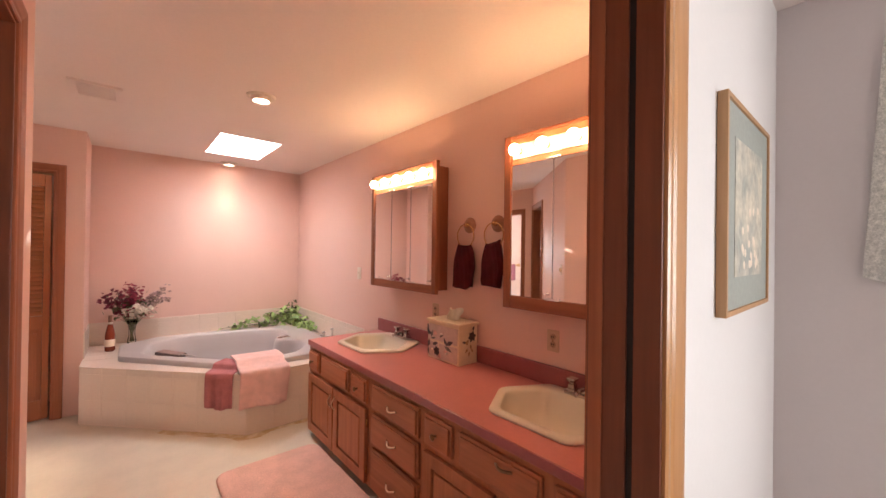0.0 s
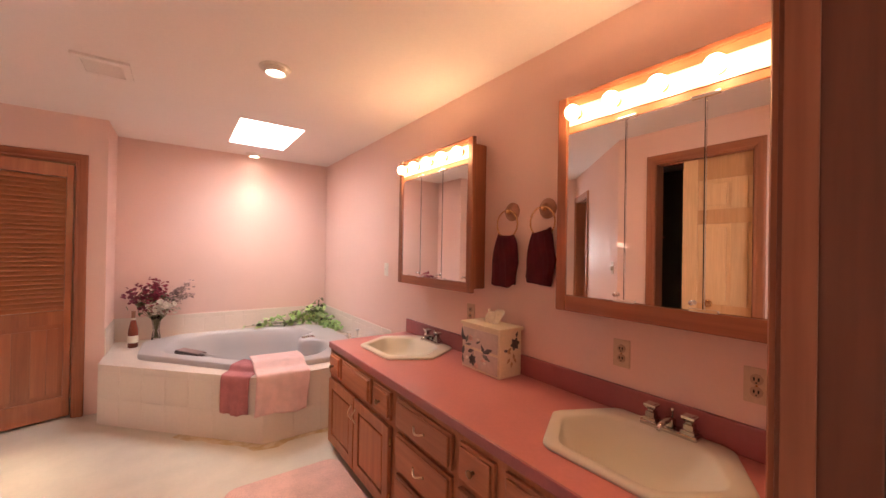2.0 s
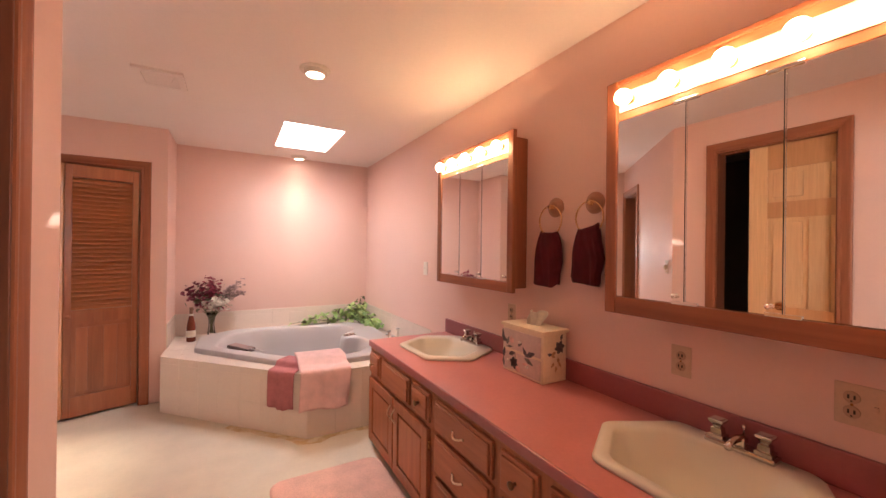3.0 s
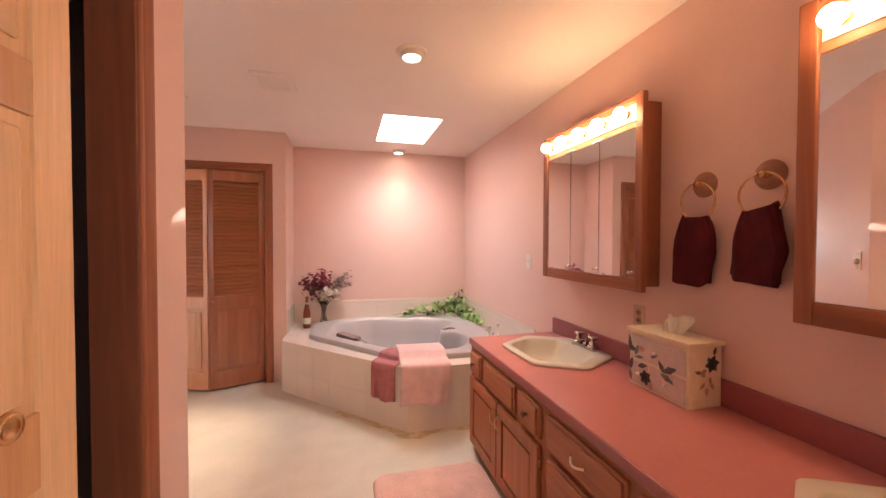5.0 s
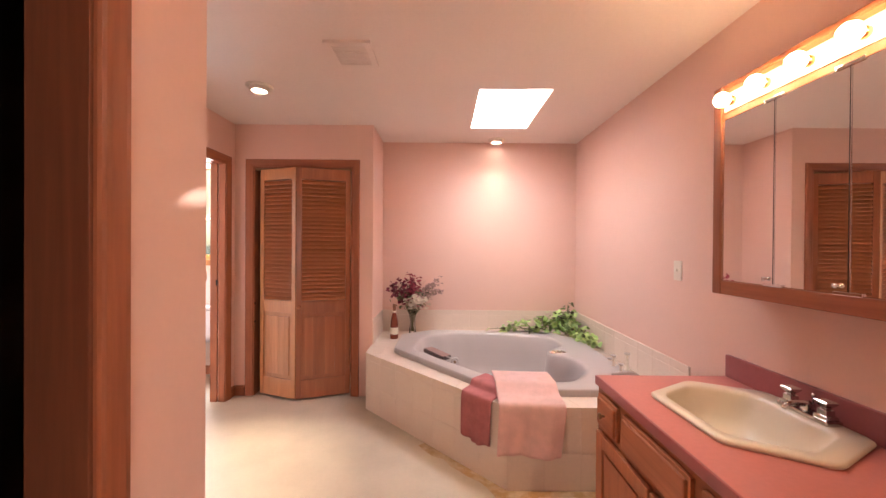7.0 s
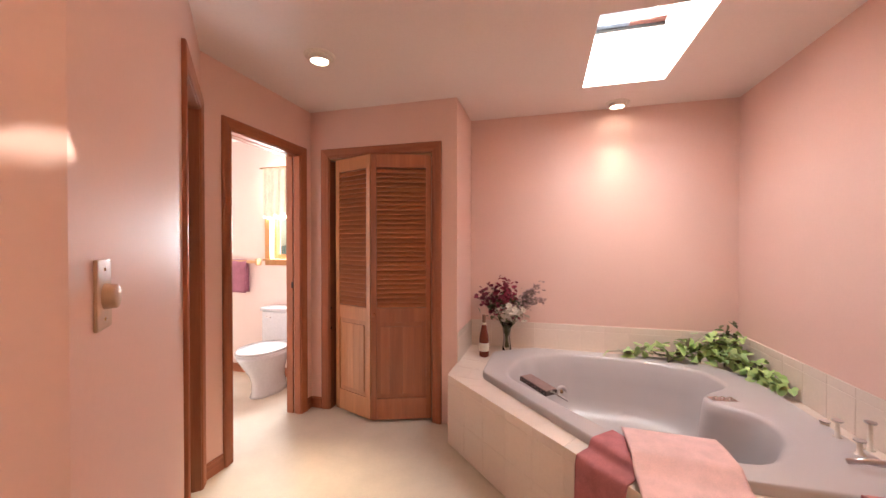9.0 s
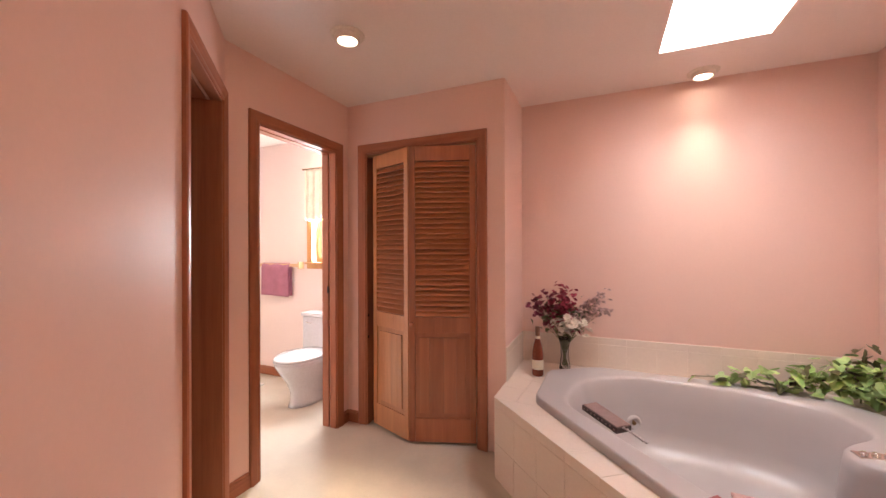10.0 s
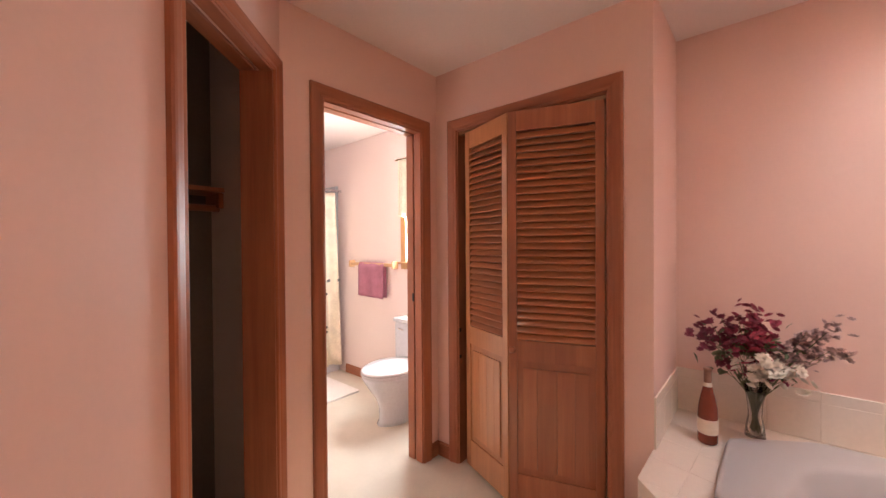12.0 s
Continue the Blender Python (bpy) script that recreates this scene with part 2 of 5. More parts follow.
def prism(outline, z0, z1):
    bm = bmesh.new()
    lo = [bm.verts.new((x, y, z0)) for x, y in outline]
    hi = [bm.verts.new((x, y, z1)) for x, y in outline]
    bm.faces.new(lo[::-1])
    bm.faces.new(hi)
    for i in range(len(lo)):
        j = (i + 1) % len(lo)
        bm.faces.new((lo[i], lo[j], hi[j], hi[i]))
    return bm


# ---- structure ----
CEIL, HEAD = 2.43, 2.055


def along(p0, p1):
    """Local frame of a wall: x along its face, y into its thickness (to the left of the way from p0 to p1), z up."""
    d = Vector((p1[0] - p0[0], p1[1] - p0[1], 0))
    return pose(p0[0], p0[1], 0, 0, 0, math.degrees(math.atan2(d.y, d.x))), d.length


def wall(name, p0, p1, thick, holes=(), mat=None, top=CEIL, label="", grow=(0, 0)):
    m, length = along(p0, p1)
    dims, s = [], -grow[0]
    for a, b, z0, z1 in holes:
        dims.append((s, a, 0, thick, 0, top))
        if z0 > 0:
            dims.append((a, b, 0, thick, 0, z0))
        if z1 < top:
            dims.append((a, b, 0, thick, z1, top))
        s = b
    dims.append((s, length + grow[1], 0, thick, 0, top))
    bm = boxes(*dims)
    ob = mesh(name, bm, mat or M_WALL, label or "pink painted plaster wall", "wall", "structure")
    ob.matrix_world = m
    return ob


WEST = 0.10
CORNER, FAR = (WEST, 2.745), (-1.13, 4.045)
POCKET0, POCKET1 = 1.755, 2.425
wall("wall_east", (2.12, 5.61), (2.12, 1.041), 0.12)
wall("wall_back", (-1.19, 5.61), (2.24, 5.61), 0.15)
wall("wall_back_toilet", (-3.75, 5.61), (-1.192, 5.61), 0.15, holes=[(1.77, 2.39, 1.20, 2.06)], mat=M_DAYLIT_WALL, label="pink toilet room wall, its daylight put into a paler tone")
wall("wall_alcove", (0.11, 5.065), (0.11, 5.61), 0.12)
wall("wall_bifold", (-1.13, 5.065), (-0.01, 5.065), 0.12, holes=[(0.165, 1.06, 0, HEAD)])
wall("wall_toilet", (-1.13, 4.045), (-1.13, 5.61), 0.12, holes=[(0.20, 0.885, 0, HEAD)])
CL0, CL1, HEAD3 = 1.134, 1.718, 2.088
wall("wall_angled", CORNER, FAR, 0.13, holes=[(CL0, CL1, 0, HEAD3)])
HEAD2 = 2.16
wall("wall_west", (WEST, POCKET0), CORNER, 0.115, holes=[(0.0, POCKET1 - POCKET0, 0, HEAD2)])
wall("wall_west_pocket", (WEST, 1.041), (WEST, POCKET0), 0.036)
wall("wall_west_pocket_back", (WEST - 0.080, 1.036), (WEST - 0.080, POCKET0), 0.035, mat=M_CLOSET_SHADE)
# Unseen wall, added to keep the angled closet's light off the pocket door gap.
wall("wall_closet_light_block", (-1.748, 3.36), (-0.60, 3.36), 0.06, mat=M_CLOSET_SHADE, label="closet wall, its shade put into dark paint")
ENTRY_L, ENTRY_R = 0.26, 1.172
wall("wall_entry", (ENTRY_R, 1.041), (-2.6, 1.041), 0.05, holes=[(0.0, ENTRY_R - ENTRY_L, 0, HEAD)])
wall("wall_entry_pocket", (2.24, 1.041), (ENTRY_R, 1.041), 0.05)
wall("wall_bedroom", (-2.6, 0.895), (2.52, 0.895), 0.050, holes=[(2.86, 3.772, 0, HEAD)], mat=M_WHITE_WALL, label="white painted bedroom wall")
mesh("wall_entry_core", boxes((-2.6, ENTRY_L - 0.03, 0.966, 0.970, 0, CEIL), (-2.6, 2.24, 0.966, 0.970, HEAD + 0.03, CEIL)), M_CLOSET_SHADE, "rough timber wall core", "wall", "structure")
wall("wall_bedroom_east", (2.37, 0.895), (2.37, -2.6), 0.15, holes=[(1.443, 2.743, 0.8, 2.1)], mat=M_LILAC_WALL, label="lilac grey painted bedroom wall")
wall("wall_bedroom_south", (2.37, -2.6), (-2.6, -2.6), 0.15, mat=M_WHITE_WALL, label="white painted bedroom wall")
wall("wall_bedroom_west", (-2.6, -2.6), (-2.6, 1.045), 0.15, mat=M_WHITE_WALL, label="white painted bedroom wall")
wall("wall_closet_west", (-1.75, 4.05), (-1.75, 1.036), 0.12, mat=M_CLOSET_SHADE, label="closet wall, its shade put into dark paint")
wall("wall_closet_north", (-1.25, 3.93), (-3.75, 3.93), -0.12, mat=M_DAYLIT_WALL, label="pink toilet room wall, its daylight put into a paler tone")
wall("wall_toilet_west", (-3.75, 5.76), (-3.75, 3.93), -0.12, mat=M_DAYLIT_WALL, label="pink toilet room wall, its daylight put into a paler tone")
mesh("floor", boxes((-1.88, 2.24, 0.98, 3.81, -0.1, 0.0), (-3.88, 2.24, 3.81, 5.76, -0.1, 0.0)), M_FLOOR, "cream mottled sheet vinyl floor", "floor", "structure")
M_CARPET = material("bedroom_carpet", (0.55, 0.50, 0.45), 0.95, var=0.05, grain=0.08, grain_scale=300, bump=0.5, bump_scale=400)
mesh("floor_bedroom", boxes((-2.75, 2.52, -2.75, 0.98, -0.1, 0.0)), M_CARPET, "beige bedroom carpet", "floor", "structure")
sx0, sx1, sy0, sy1 = SKYLIGHT
mesh("ceiling", boxes((-3.9, -1.9, 3.80, 5.8, CEIL, CEIL + 0.12), (-1.9, sx0, 0.901, 5.8, CEIL, CEIL + 0.12), (sx1, 2.3, 0.901, 5.8, CEIL, CEIL + 0.12),
                      (sx0, sx1, 0.901, sy0, CEIL, CEIL + 0.12), (sx0, sx1, sy1, 5.8, CEIL, CEIL + 0.12)), M_CEIL,
     "off-white painted ceiling with a skylight opening", "ceiling", "structure")
mesh("ceiling_bedroom", boxes((-2.8, 2.55, -2.8, 0.899, CEIL, CEIL + 0.12)), M_CEIL, "white bedroom ceiling", "ceiling", "structure")

WELL = 0.415
mesh("skylight_well", boxes((sx0 - 0.03, sx0, sy0 - 0.03, sy1 + 0.03, CEIL + 0.121, CEIL + WELL), (sx1, sx1 + 0.03, sy0 - 0.03, sy1 + 0.03, CEIL + 0.121, CEIL + WELL),
                            (sx0, sx1, sy0 - 0.03, sy0, CEIL + 0.121, CEIL + WELL), (sx0, sx1, sy1, sy1 + 0.03, CEIL + 0.121, CEIL + WELL)), M_CEIL,
     "white painted skylight shaft", "skylight", "structure")

# ---- doors and trim ----
CASE = 0.068


def casing(parent, name, s0, s1, h, mats, legs=(True, True), up=-1, wide=1.0):
    """Moulded casing round an opening, with mitred corners; up -1 stands off the face y=0 towards -y."""
    prof = [(0.0, 0.0), (0.0, 0.009), (0.006, 0.012), (0.018, 0.011), (0.026, 0.014), (0.052, 0.019), (0.062, 0.019), (CASE, 0.014), (CASE, 0.0)]
    prof = [(u * wide, w) for u, w in prof]

    def run(a, b, mat):
        bm = bmesh.new()
        va = [bm.verts.new(a(u, w)) for u, w in prof]
        vb = [bm.verts.new(b(u, w)) for u, w in prof]
        for i in range(len(prof)):
            j = (i + 1) % len(prof)
            bm.faces.new((va[i], va[j], vb[j], vb[i]))
        bm.faces.new(va)
        bm.faces.new(vb[::-1])
        return part(name, bm, mat, parent)
    if legs[0]:
        run(lambda u, w: (s0 - u, up * w, 0), lambda u, w: (s0 - u, up * w, h + u), mats[0])
    if legs[1]:
        run(lambda u, w: (s1 + u, up * w, 0), lambda u, w: (s1 + u, up * w, h + u), mats[0])
    run(lambda u, w: (s0 - u, up * w, h + u), lambda u, w: (s1 + u, up * w, h + u), mats[1])


def door_frame(name, p0, p1, thick, s0, s1, label, slot=None, back=True, stop=True, solid=(), rear=None, wide=1.0, head=HEAD, inner=None):
    m, length = along(p0, p1)
    d = thing(name, m, label, "door frame", kind="structure")
    mats, inner = (M_TRIM, M_TRIM_H), inner or M_TRIM
    casing(d, "casing", s0 + 0.006, s1 - 0.006, head - 0.006, mats)
    if back:
        t2 = new("rear_casing")
        t2.parent = d
        t2.matrix_local = pose(0, thick, 0)
        casing(t2, "casing", s0 + 0.006, s1 - 0.006, head - 0.006, rear or mats, up=1, wide=wide)
    j = 0.014
    cuts = [(-0.002, thick + 0.002)] if slot is None else [(-0.002, slot[0]), (slot[1], thick + 0.002)]
    for a, b in cuts:
        if 0 not in solid:
            part("jamb", boxes((s0, s0 + j, a, b, 0, head - j), bevel=0.002), inner, d)
        if 1 not in solid:
            part("jamb", boxes((s1 - j, s1, a, b, 0, head - j), bevel=0.002), inner, d)
        part("head_jamb", boxes((s0, s1, a, b, head - j, head), bevel=0.002), M_TRIM_H, d)
    for k in solid:
        x = s0 if k == 0 else s1 - j
        part("jamb", boxes((x, x + j, -0.002, thick + 0.002, 0, head - j), bevel=0.002), inner, d)
    if stop:
        a, b = thick * 0.36, thick * 0.36 + 0.011
        for x0, x1 in ((s0 + j, s0 + j + 0.010), (s1 - j - 0.010, s1 - j)):
            part("door_stop", boxes((x0, x1, a - 0.03, b, 0, head - j), bevel=0.002), M_TRIM, d)
    return d


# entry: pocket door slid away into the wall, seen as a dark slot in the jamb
# Rear casing in M_PINE: gold window light put into its tone.
entry = door_frame("door_1", (2.12, 1.041), (-2.6, 1.041), 0.146, 2.12 - ENTRY_R, 2.12 - ENTRY_L, "reddish stained pine pocket door frame, bedroom side toned gold for its light", slot=(0.082, 0.096), stop=False, solid=(1,), rear=(M_PINE, M_PINE), wide=1.2, inner=M_JAMB)
part("door_stop", boxes((2.12 - ENTRY_R + 0.0142, 2.12 - ENTRY_R + 0.0192, 0.004, 0.034, 0, HEAD - 0.016), bevel=0.0015), M_TRIM, entry)
# Shade inside the slot, laid in as a black strip.
mesh("pocket_slot_shade", boxes((1.163, 1.1715, 0.9445, 0.9595, 0.0, HEAD - 0.016)), M_BLACK, "black strip for the shade inside the pocket slot", "seal", "structure")
mesh("pocket_door_edge", boxes((1.20, 2.0, 0.953, 0.985, 0.01, HEAD - 0.01)), M_TRIM, "stained pine pocket door slid into the wall", "door")
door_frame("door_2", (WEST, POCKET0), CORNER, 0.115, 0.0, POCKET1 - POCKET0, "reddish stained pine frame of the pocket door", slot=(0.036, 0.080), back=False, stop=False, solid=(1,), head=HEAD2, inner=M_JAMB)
door_frame("door_3", CORNER, FAR, 0.13, CL0, CL1, "reddish stained pine closet door frame, open", slot=(0.05, 0.07), back=False, stop=False, solid=(0, 1), head=HEAD3)
door_frame("door_4", (-1.13, 4.045), (-1.13, 5.61), 0.12, 0.20, 0.885, "reddish stained pine toilet room door frame, open", slot=(0.052, 0.066), stop=False)
door_frame("door_5", (-1.13, 5.065), (-0.01, 5.065), 0.12, 0.165, 1.06, "reddish stained pine bifold closet frame", back=False, stop=False)
for z in (0.652, 0.815):
    mesh("strike_plate", boxes((-0.9512, -0.948, 5.067, 5.083, z, z + 0.022), bevel=0.001), M_BLACK, "small dark strike plate on the closet jamb", "latch", group="closet strike plates")
mesh("latch_plate", boxes((-1.206, -1.190, 4.913, 4.916, 1.0, 1.05), bevel=0.001), M_BLACK, "dark latch plate on the toilet door jamb", "latch")


def panel_door(name, m, w, h, label, mat, rows, thick=0.034, margin=0.105, mid=0.10):
    """Stile and rail door with raised panels; local x along its width, z up."""
    d = thing(name, m, label, "door")
    part("stile", boxes((0, margin, 0, thick, 0, h), bevel=0.002), mat, d)
    part("stile", boxes((w - margin, w, 0, thick, 0, h), bevel=0.002), mat, d)
    zs = [0.0] + [z for r in rows for z in r] + [h]
    for i in range(0, len(zs), 2):
        part("rail", boxes((margin, w - margin, 0.001, thick - 0.001, zs[i], zs[i + 1]), bevel=0.002), M_PALERAIL, d)
    c0, c1 = w / 2 - mid / 2, w / 2 + mid / 2
    for z0, z1 in rows:
        part("mullion", boxes((c0, c1, 0.001, thick - 0.001, z0, z1), bevel=0.002), mat, d)
        for x0, x1 in ((margin, c0), (c1, w - margin)):
            bm = boxes((x0, x1, 0.011, thick - 0.011, z0, z1))
            for a, b in ((0.004, 0.011), (thick - 0.011, thick - 0.004)):
                box(bm, x0 + 0.03, x1 - 0.03, a, b, z0 + 0.03, z1 - 0.03, bevel=0.006)
            part("panel", bm, mat, d)
    return d


slab = panel_door("pocket_door", pose(WEST - 0.041, 1.482, 0.012, 0, 0, 90), 0.745, HEAD2 - 0.03, "pale pine six panel pocket door, nearly closed", M_PALEWOOD,
                  [(0.24, 0.85), (1.01, 1.62), (1.73, 1.96)])
part("pull", lathe([(0, 0.004), (0.018, 0.003), (0.026, 0.006), (0.029, 0.002), (0.029, -0.012)], 20, m=pose(0.565, -0.001, 1.01, 90)), M_BRASS, slab, "round brass flush pull", smooth=True)


def louvre_leaf(name, m, w, knob, label, timber, boards):
    """Bifold leaf: louvres above, one raised panel below; local x along its width, front towards -y."""
    h, t, st = HEAD - 0.05, 0.028, 0.042
    d = thing(name, m, label, "closet door", group="bifold closet doors")
    part("stile", boxes((0, st, 0, t, 0, h), bevel=0.002), timber, d)
    part("stile", boxes((w - st, w, 0, t, 0, h), bevel=0.002), timber, d)
    for z0, z1 in ((0, 0.16), (0.74, 0.845), (h - 0.10, h)):
        part("rail", boxes((st, w - st, 0.001, t - 0.001, z0, z1), bevel=0.002), timber, d)
    panel = part("panel", boxes((st, w - st, 0.010, t - 0.008, 0.16, 0.74)), timber, d)
    cuts = [st + 0.030 + (w - 2 * st - 0.06) * k for k in (0.0, 0.22, 0.53, 0.80, 1.0)]
    for x0, x1 in zip(cuts, cuts[1:]):
        part("panel_board", boxes((x0 + 0.0003, x1 - 0.0003, 0.002, 0.010, 0.195, 0.705), bevel=0.0012), boards, panel)
    n, z0, z1 = 30, 0.85, h - 0.105
    bm = bmesh.new()
    box(bm, 0, w - 2 * st, -0.0225, 0.0225, -0.0034, 0.0034, bevel=0.0024, seg=2)
    slat = part("slat", bm, M_SLATWOOD, d)
    for i in range(n):
        o = slat if i == 0 else slat.copy()
        if i:
            scene.collection.objects.link(o)
        o.matrix_local = pose(st, t / 2, z0 + (z1 - z0) * (i + 0.5) / n, 51 + random.uniform(-0.6, 0.6))
    if knob is not None:
        part("knob", lathe([(0.008, 0), (0.008, 0.012), (0.017, 0.02), (0.018, 0.028), (0.011, 0.034), (0, 0.035)], 16, m=pose(knob, 0, 0.80, 90)), timber, d, smooth=True)
    return d



def leaf_pose(a, b):
    return pose(a[0], a[1], 0.02, 0, 0, math.degrees(math.atan2(b[1] - a[1], b[0] - a[0])))


louvre_leaf("bifold_leaf", leaf_pose((-0.525 + 0.002, 4.932), (-0.090, 5.085)), 0.455, 0.022, "stained pine louvred bifold leaf with a knob, slightly open", M_DOORWOOD, M_PANELWOOD)
louvre_leaf("bifold_leaf", leaf_pose((-0.905, 5.075), (-0.5275, 4.932)), 0.40, None, "honey pine louvred bifold leaf, its light put into a paler tone, slightly open", M_HONEY_LIT, M_HONEY_LIT)
mesh("bifold_track", boxes((-0.951, -0.084, 5.075, 5.105, HEAD - 0.032, HEAD - 0.015)), M_ANTIQUE, "thin metal bifold track under the head", "track", "structure")


def baseboard(p0, p1, flip=False):
    m, length = along(p0, p1)
    bm = bmesh.new()
    box(bm, 0, length, -0.014, 0, 0, 0.075, bevel=0.003)
    box(bm, 0, length, -0.010, 0, 0.0755, 0.090, bevel=0.004)
    ob = mesh("baseboard", bm, M_TRIM_H, "reddish stained pine baseboard", "baseboard", "structure")
    ob.matrix_world = m


def on_angled(s):
    k = s / math.hypot(FAR[0] - CORNER[0], FAR[1] - CORNER[1])
    return (CORNER[0] + k * (FAR[0] - CORNER[0]), CORNER[1] + k * (FAR[1] - CORNER[1]))


baseboard((WEST, POCKET1 + CASE), CORNER)
baseboard((WEST, 1.04), (WEST, POCKET0 - CASE))
baseboard(CORNER, on_angled(CL0 - CASE))
baseboard(FAR, (-1.13, 4.245 - CASE))
baseboard((-1.13, 4.93 + CASE), (-1.13, 5.065))
baseboard((-1.116, 5.065), (-0.965 - CASE, 5.065))
baseboard((-2.93, 5.61), (-1.25, 5.61))
baseboard((-1.25, 5.61), (-1.25, 4.93 + CASE))

# ---- vanity ----
TOP, FRONT, END = 0.735, 1.475, 3.52
FACE = 1.490
HEX = [(-0.245, 0.19), (0.0, 0.333), (0.25, 0.20), (0.25, -0.20), (0.0, -0.333), (-0.235, -0.19)]
SINKS = [3.086, 1.547]
SINK_X = 1.845


def sheet(outer, holes, z0, z1):
    """A flat slab with holes."""
    bm = bmesh.new()
    loops = []
    for z in (z1, z0):
        edges = []
        for loop in (outer, *holes):
            vs = [bm.verts.new((x, y, z)) for x, y in loop]
            edges += [bm.edges.new((vs[i], vs[(i + 1) % len(vs)])) for i in range(len(vs))]
            loops.append(vs)
        bmesh.ops.triangle_fill(bm, use_beauty=True, edges=edges)
    k = len(loops) // 2
    for a, b in zip(loops[:k], loops[k:]):
        for i in range(len(a)):
            j = (i + 1) % len(a)
            bm.faces.new((a[i], a[j], b[j], b[i]))
    return bm


def rounded(poly, r, steps=5):
    """A polygon with rounded corners."""
    out = []
    for i, p in enumerate(poly):
        p, a, b = Vector(p), Vector(poly[i - 1]), Vector(poly[(i + 1) % len(poly)])
        u, v = (a - p).normalized(), (b - p).normalized()
        cut = min(r, (a - p).length * 0.45, (b - p).length * 0.45)
        p0, p1 = p + u * cut, p + v * cut
        for k in range(steps + 1):
            t = k / steps
            out.append(tuple((1 - t) ** 2 * p0 + 2 * t * (1 - t) * p + t * t * p1))
    return out


def scaled(poly, kx, ky, cx=0.0, cy=0.0):
    return [(x * kx + cx, y * ky + cy) for x, y in poly]


counter = thing("countertop", pose(0, 0, 0), "rose laminate vanity countertop with a mauve backsplash", "countertop")
holes = [scaled(rounded(HEX, 0.03), 0.93, 0.93, SINK_X, y) for y in SINKS]
bm = sheet([(FRONT + 0.012, 1.075), (2.12, 1.075), (2.12, END), (FRONT + 0.012, END)], holes, TOP - 0.038, TOP)
part("slab", bm, M_COUNTER, counter)
part("front_edge", boxes((FRONT, FRONT + 0.0125, 1.075, END, TOP - 0.040, TOP + 0.001), bevel=0.005), M_SPLASH, counter, "rounded mauve front edge")
bm = boxes((2.098, 2.12, 1.075, END, TOP, TOP + 0.105), bevel=0.006)
part("backsplash", bm, M_SPLASH, counter, "mauve laminate backsplash")


def sink(y):
    s = thing("sink", pose(SINK_X, y, TOP), "bone coloured hexagonal drop-in sink with a wide rim", "sink", "vanity sinks")
    prof = [(0.985, 0.0, 0), (1.0, 0.006, 0), (1.0, 0.012, 0), (0.97, 0.018, 0), (0.84, 0.019, 0), (0.815, 0.015, -0.003), (0.80, 0.004, -0.008),
            (0.77, -0.025, -0.016), (0.68, -0.075, -0.025), (0.52, -0.125, -0.025), (0.25, -0.142, -0.02), (0.08, -0.145, -0.02)]
    bm = bmesh.new()
    rings = []
    for k, z, dx in prof:
        r = rounded(HEX, 0.03 + (1 - k) * 0.16, 6)
        kx = k if k > 0.9 else k * (0.93 if k > 0.5 else 1)
        rings.append([bm.verts.new((x * kx + dx * (1.0 if k < 0.9 else 0) - (0.018 if k < 0.87 else 0), yy * k, z)) for x, yy in r])
    for a, b in zip(rings, rings[1:]):
        for i in range(len(a)):
            j = (i + 1) % len(a)
            bm.faces.new((a[i], a[j], b[j], b[i]))
    bm.faces.new(rings[-1])
    part("basin", bm, M_BONE, s, smooth=True)
    part("drain", lathe([(0.0, -0.140), (0.018, -0.140), (0.023, -0.1405), (0.023, -0.145)], 18, m=pose(-0.035, 0, 0)), M_CHROME, s, smooth=True)
    f = thing("faucet", pose(SINK_X + 0.205, y - 0.02, TOP + 0.018), "chrome two handle centreset faucet on the sink", "faucet", "vanity faucets")
    part("base", boxes((-0.028, 0.028, -0.095, 0.095, 0, 0.018), bevel=0.006), M_FAUCET, f, smooth=False)
    for dy in (-0.064, 0.064):
        part("handle_post", lathe([(0.031, 0.014), (0.031, 0.028), (0.022, 0.031), (0.021, 0.048), (0.014, 0.052), (0.014, 0.056)], 4, m=pose(0, dy, 0, 0, 0, 45)), M_FAUCET, f)
        part("handle", lathe([(0.0, 0.055), (0.015, 0.056), (0.029, 0.069), (0.030, 0.075), (0.026, 0.078), (0.010, 0.075), (0, 0.075)], 4, m=pose(0, dy, 0, 0, 0, 45)), M_FAUCET, f, "flared square chrome handle")
    part("spout_base", boxes((-0.016, 0.016, -0.016, 0.016, 0.014, 0.046), bevel=0.006), M_FAUCET, f)
    part("spout", tube([(0.006, 0, 0.040), (-0.006, 0, 0.041), (-0.02, 0, 0.042), (-0.05, 0, 0.044), (-0.075, 0, 0.038), (-0.088, 0, 0.026)], [0.0115, 0.0115, 0.011, 0.010, 0.0095, 0.009]), M_FAUCET, f, smooth=True)
    part("lift_rod", lathe([(0.003, 0.0), (0.003, 0.055), (0.006, 0.058), (0.006, 0.066), (0, 0.068)], 10, m=pose(0.02, 0, 0.01)), M_FAUCET, f, smooth=True)


for y in SINKS:
    sink(y)


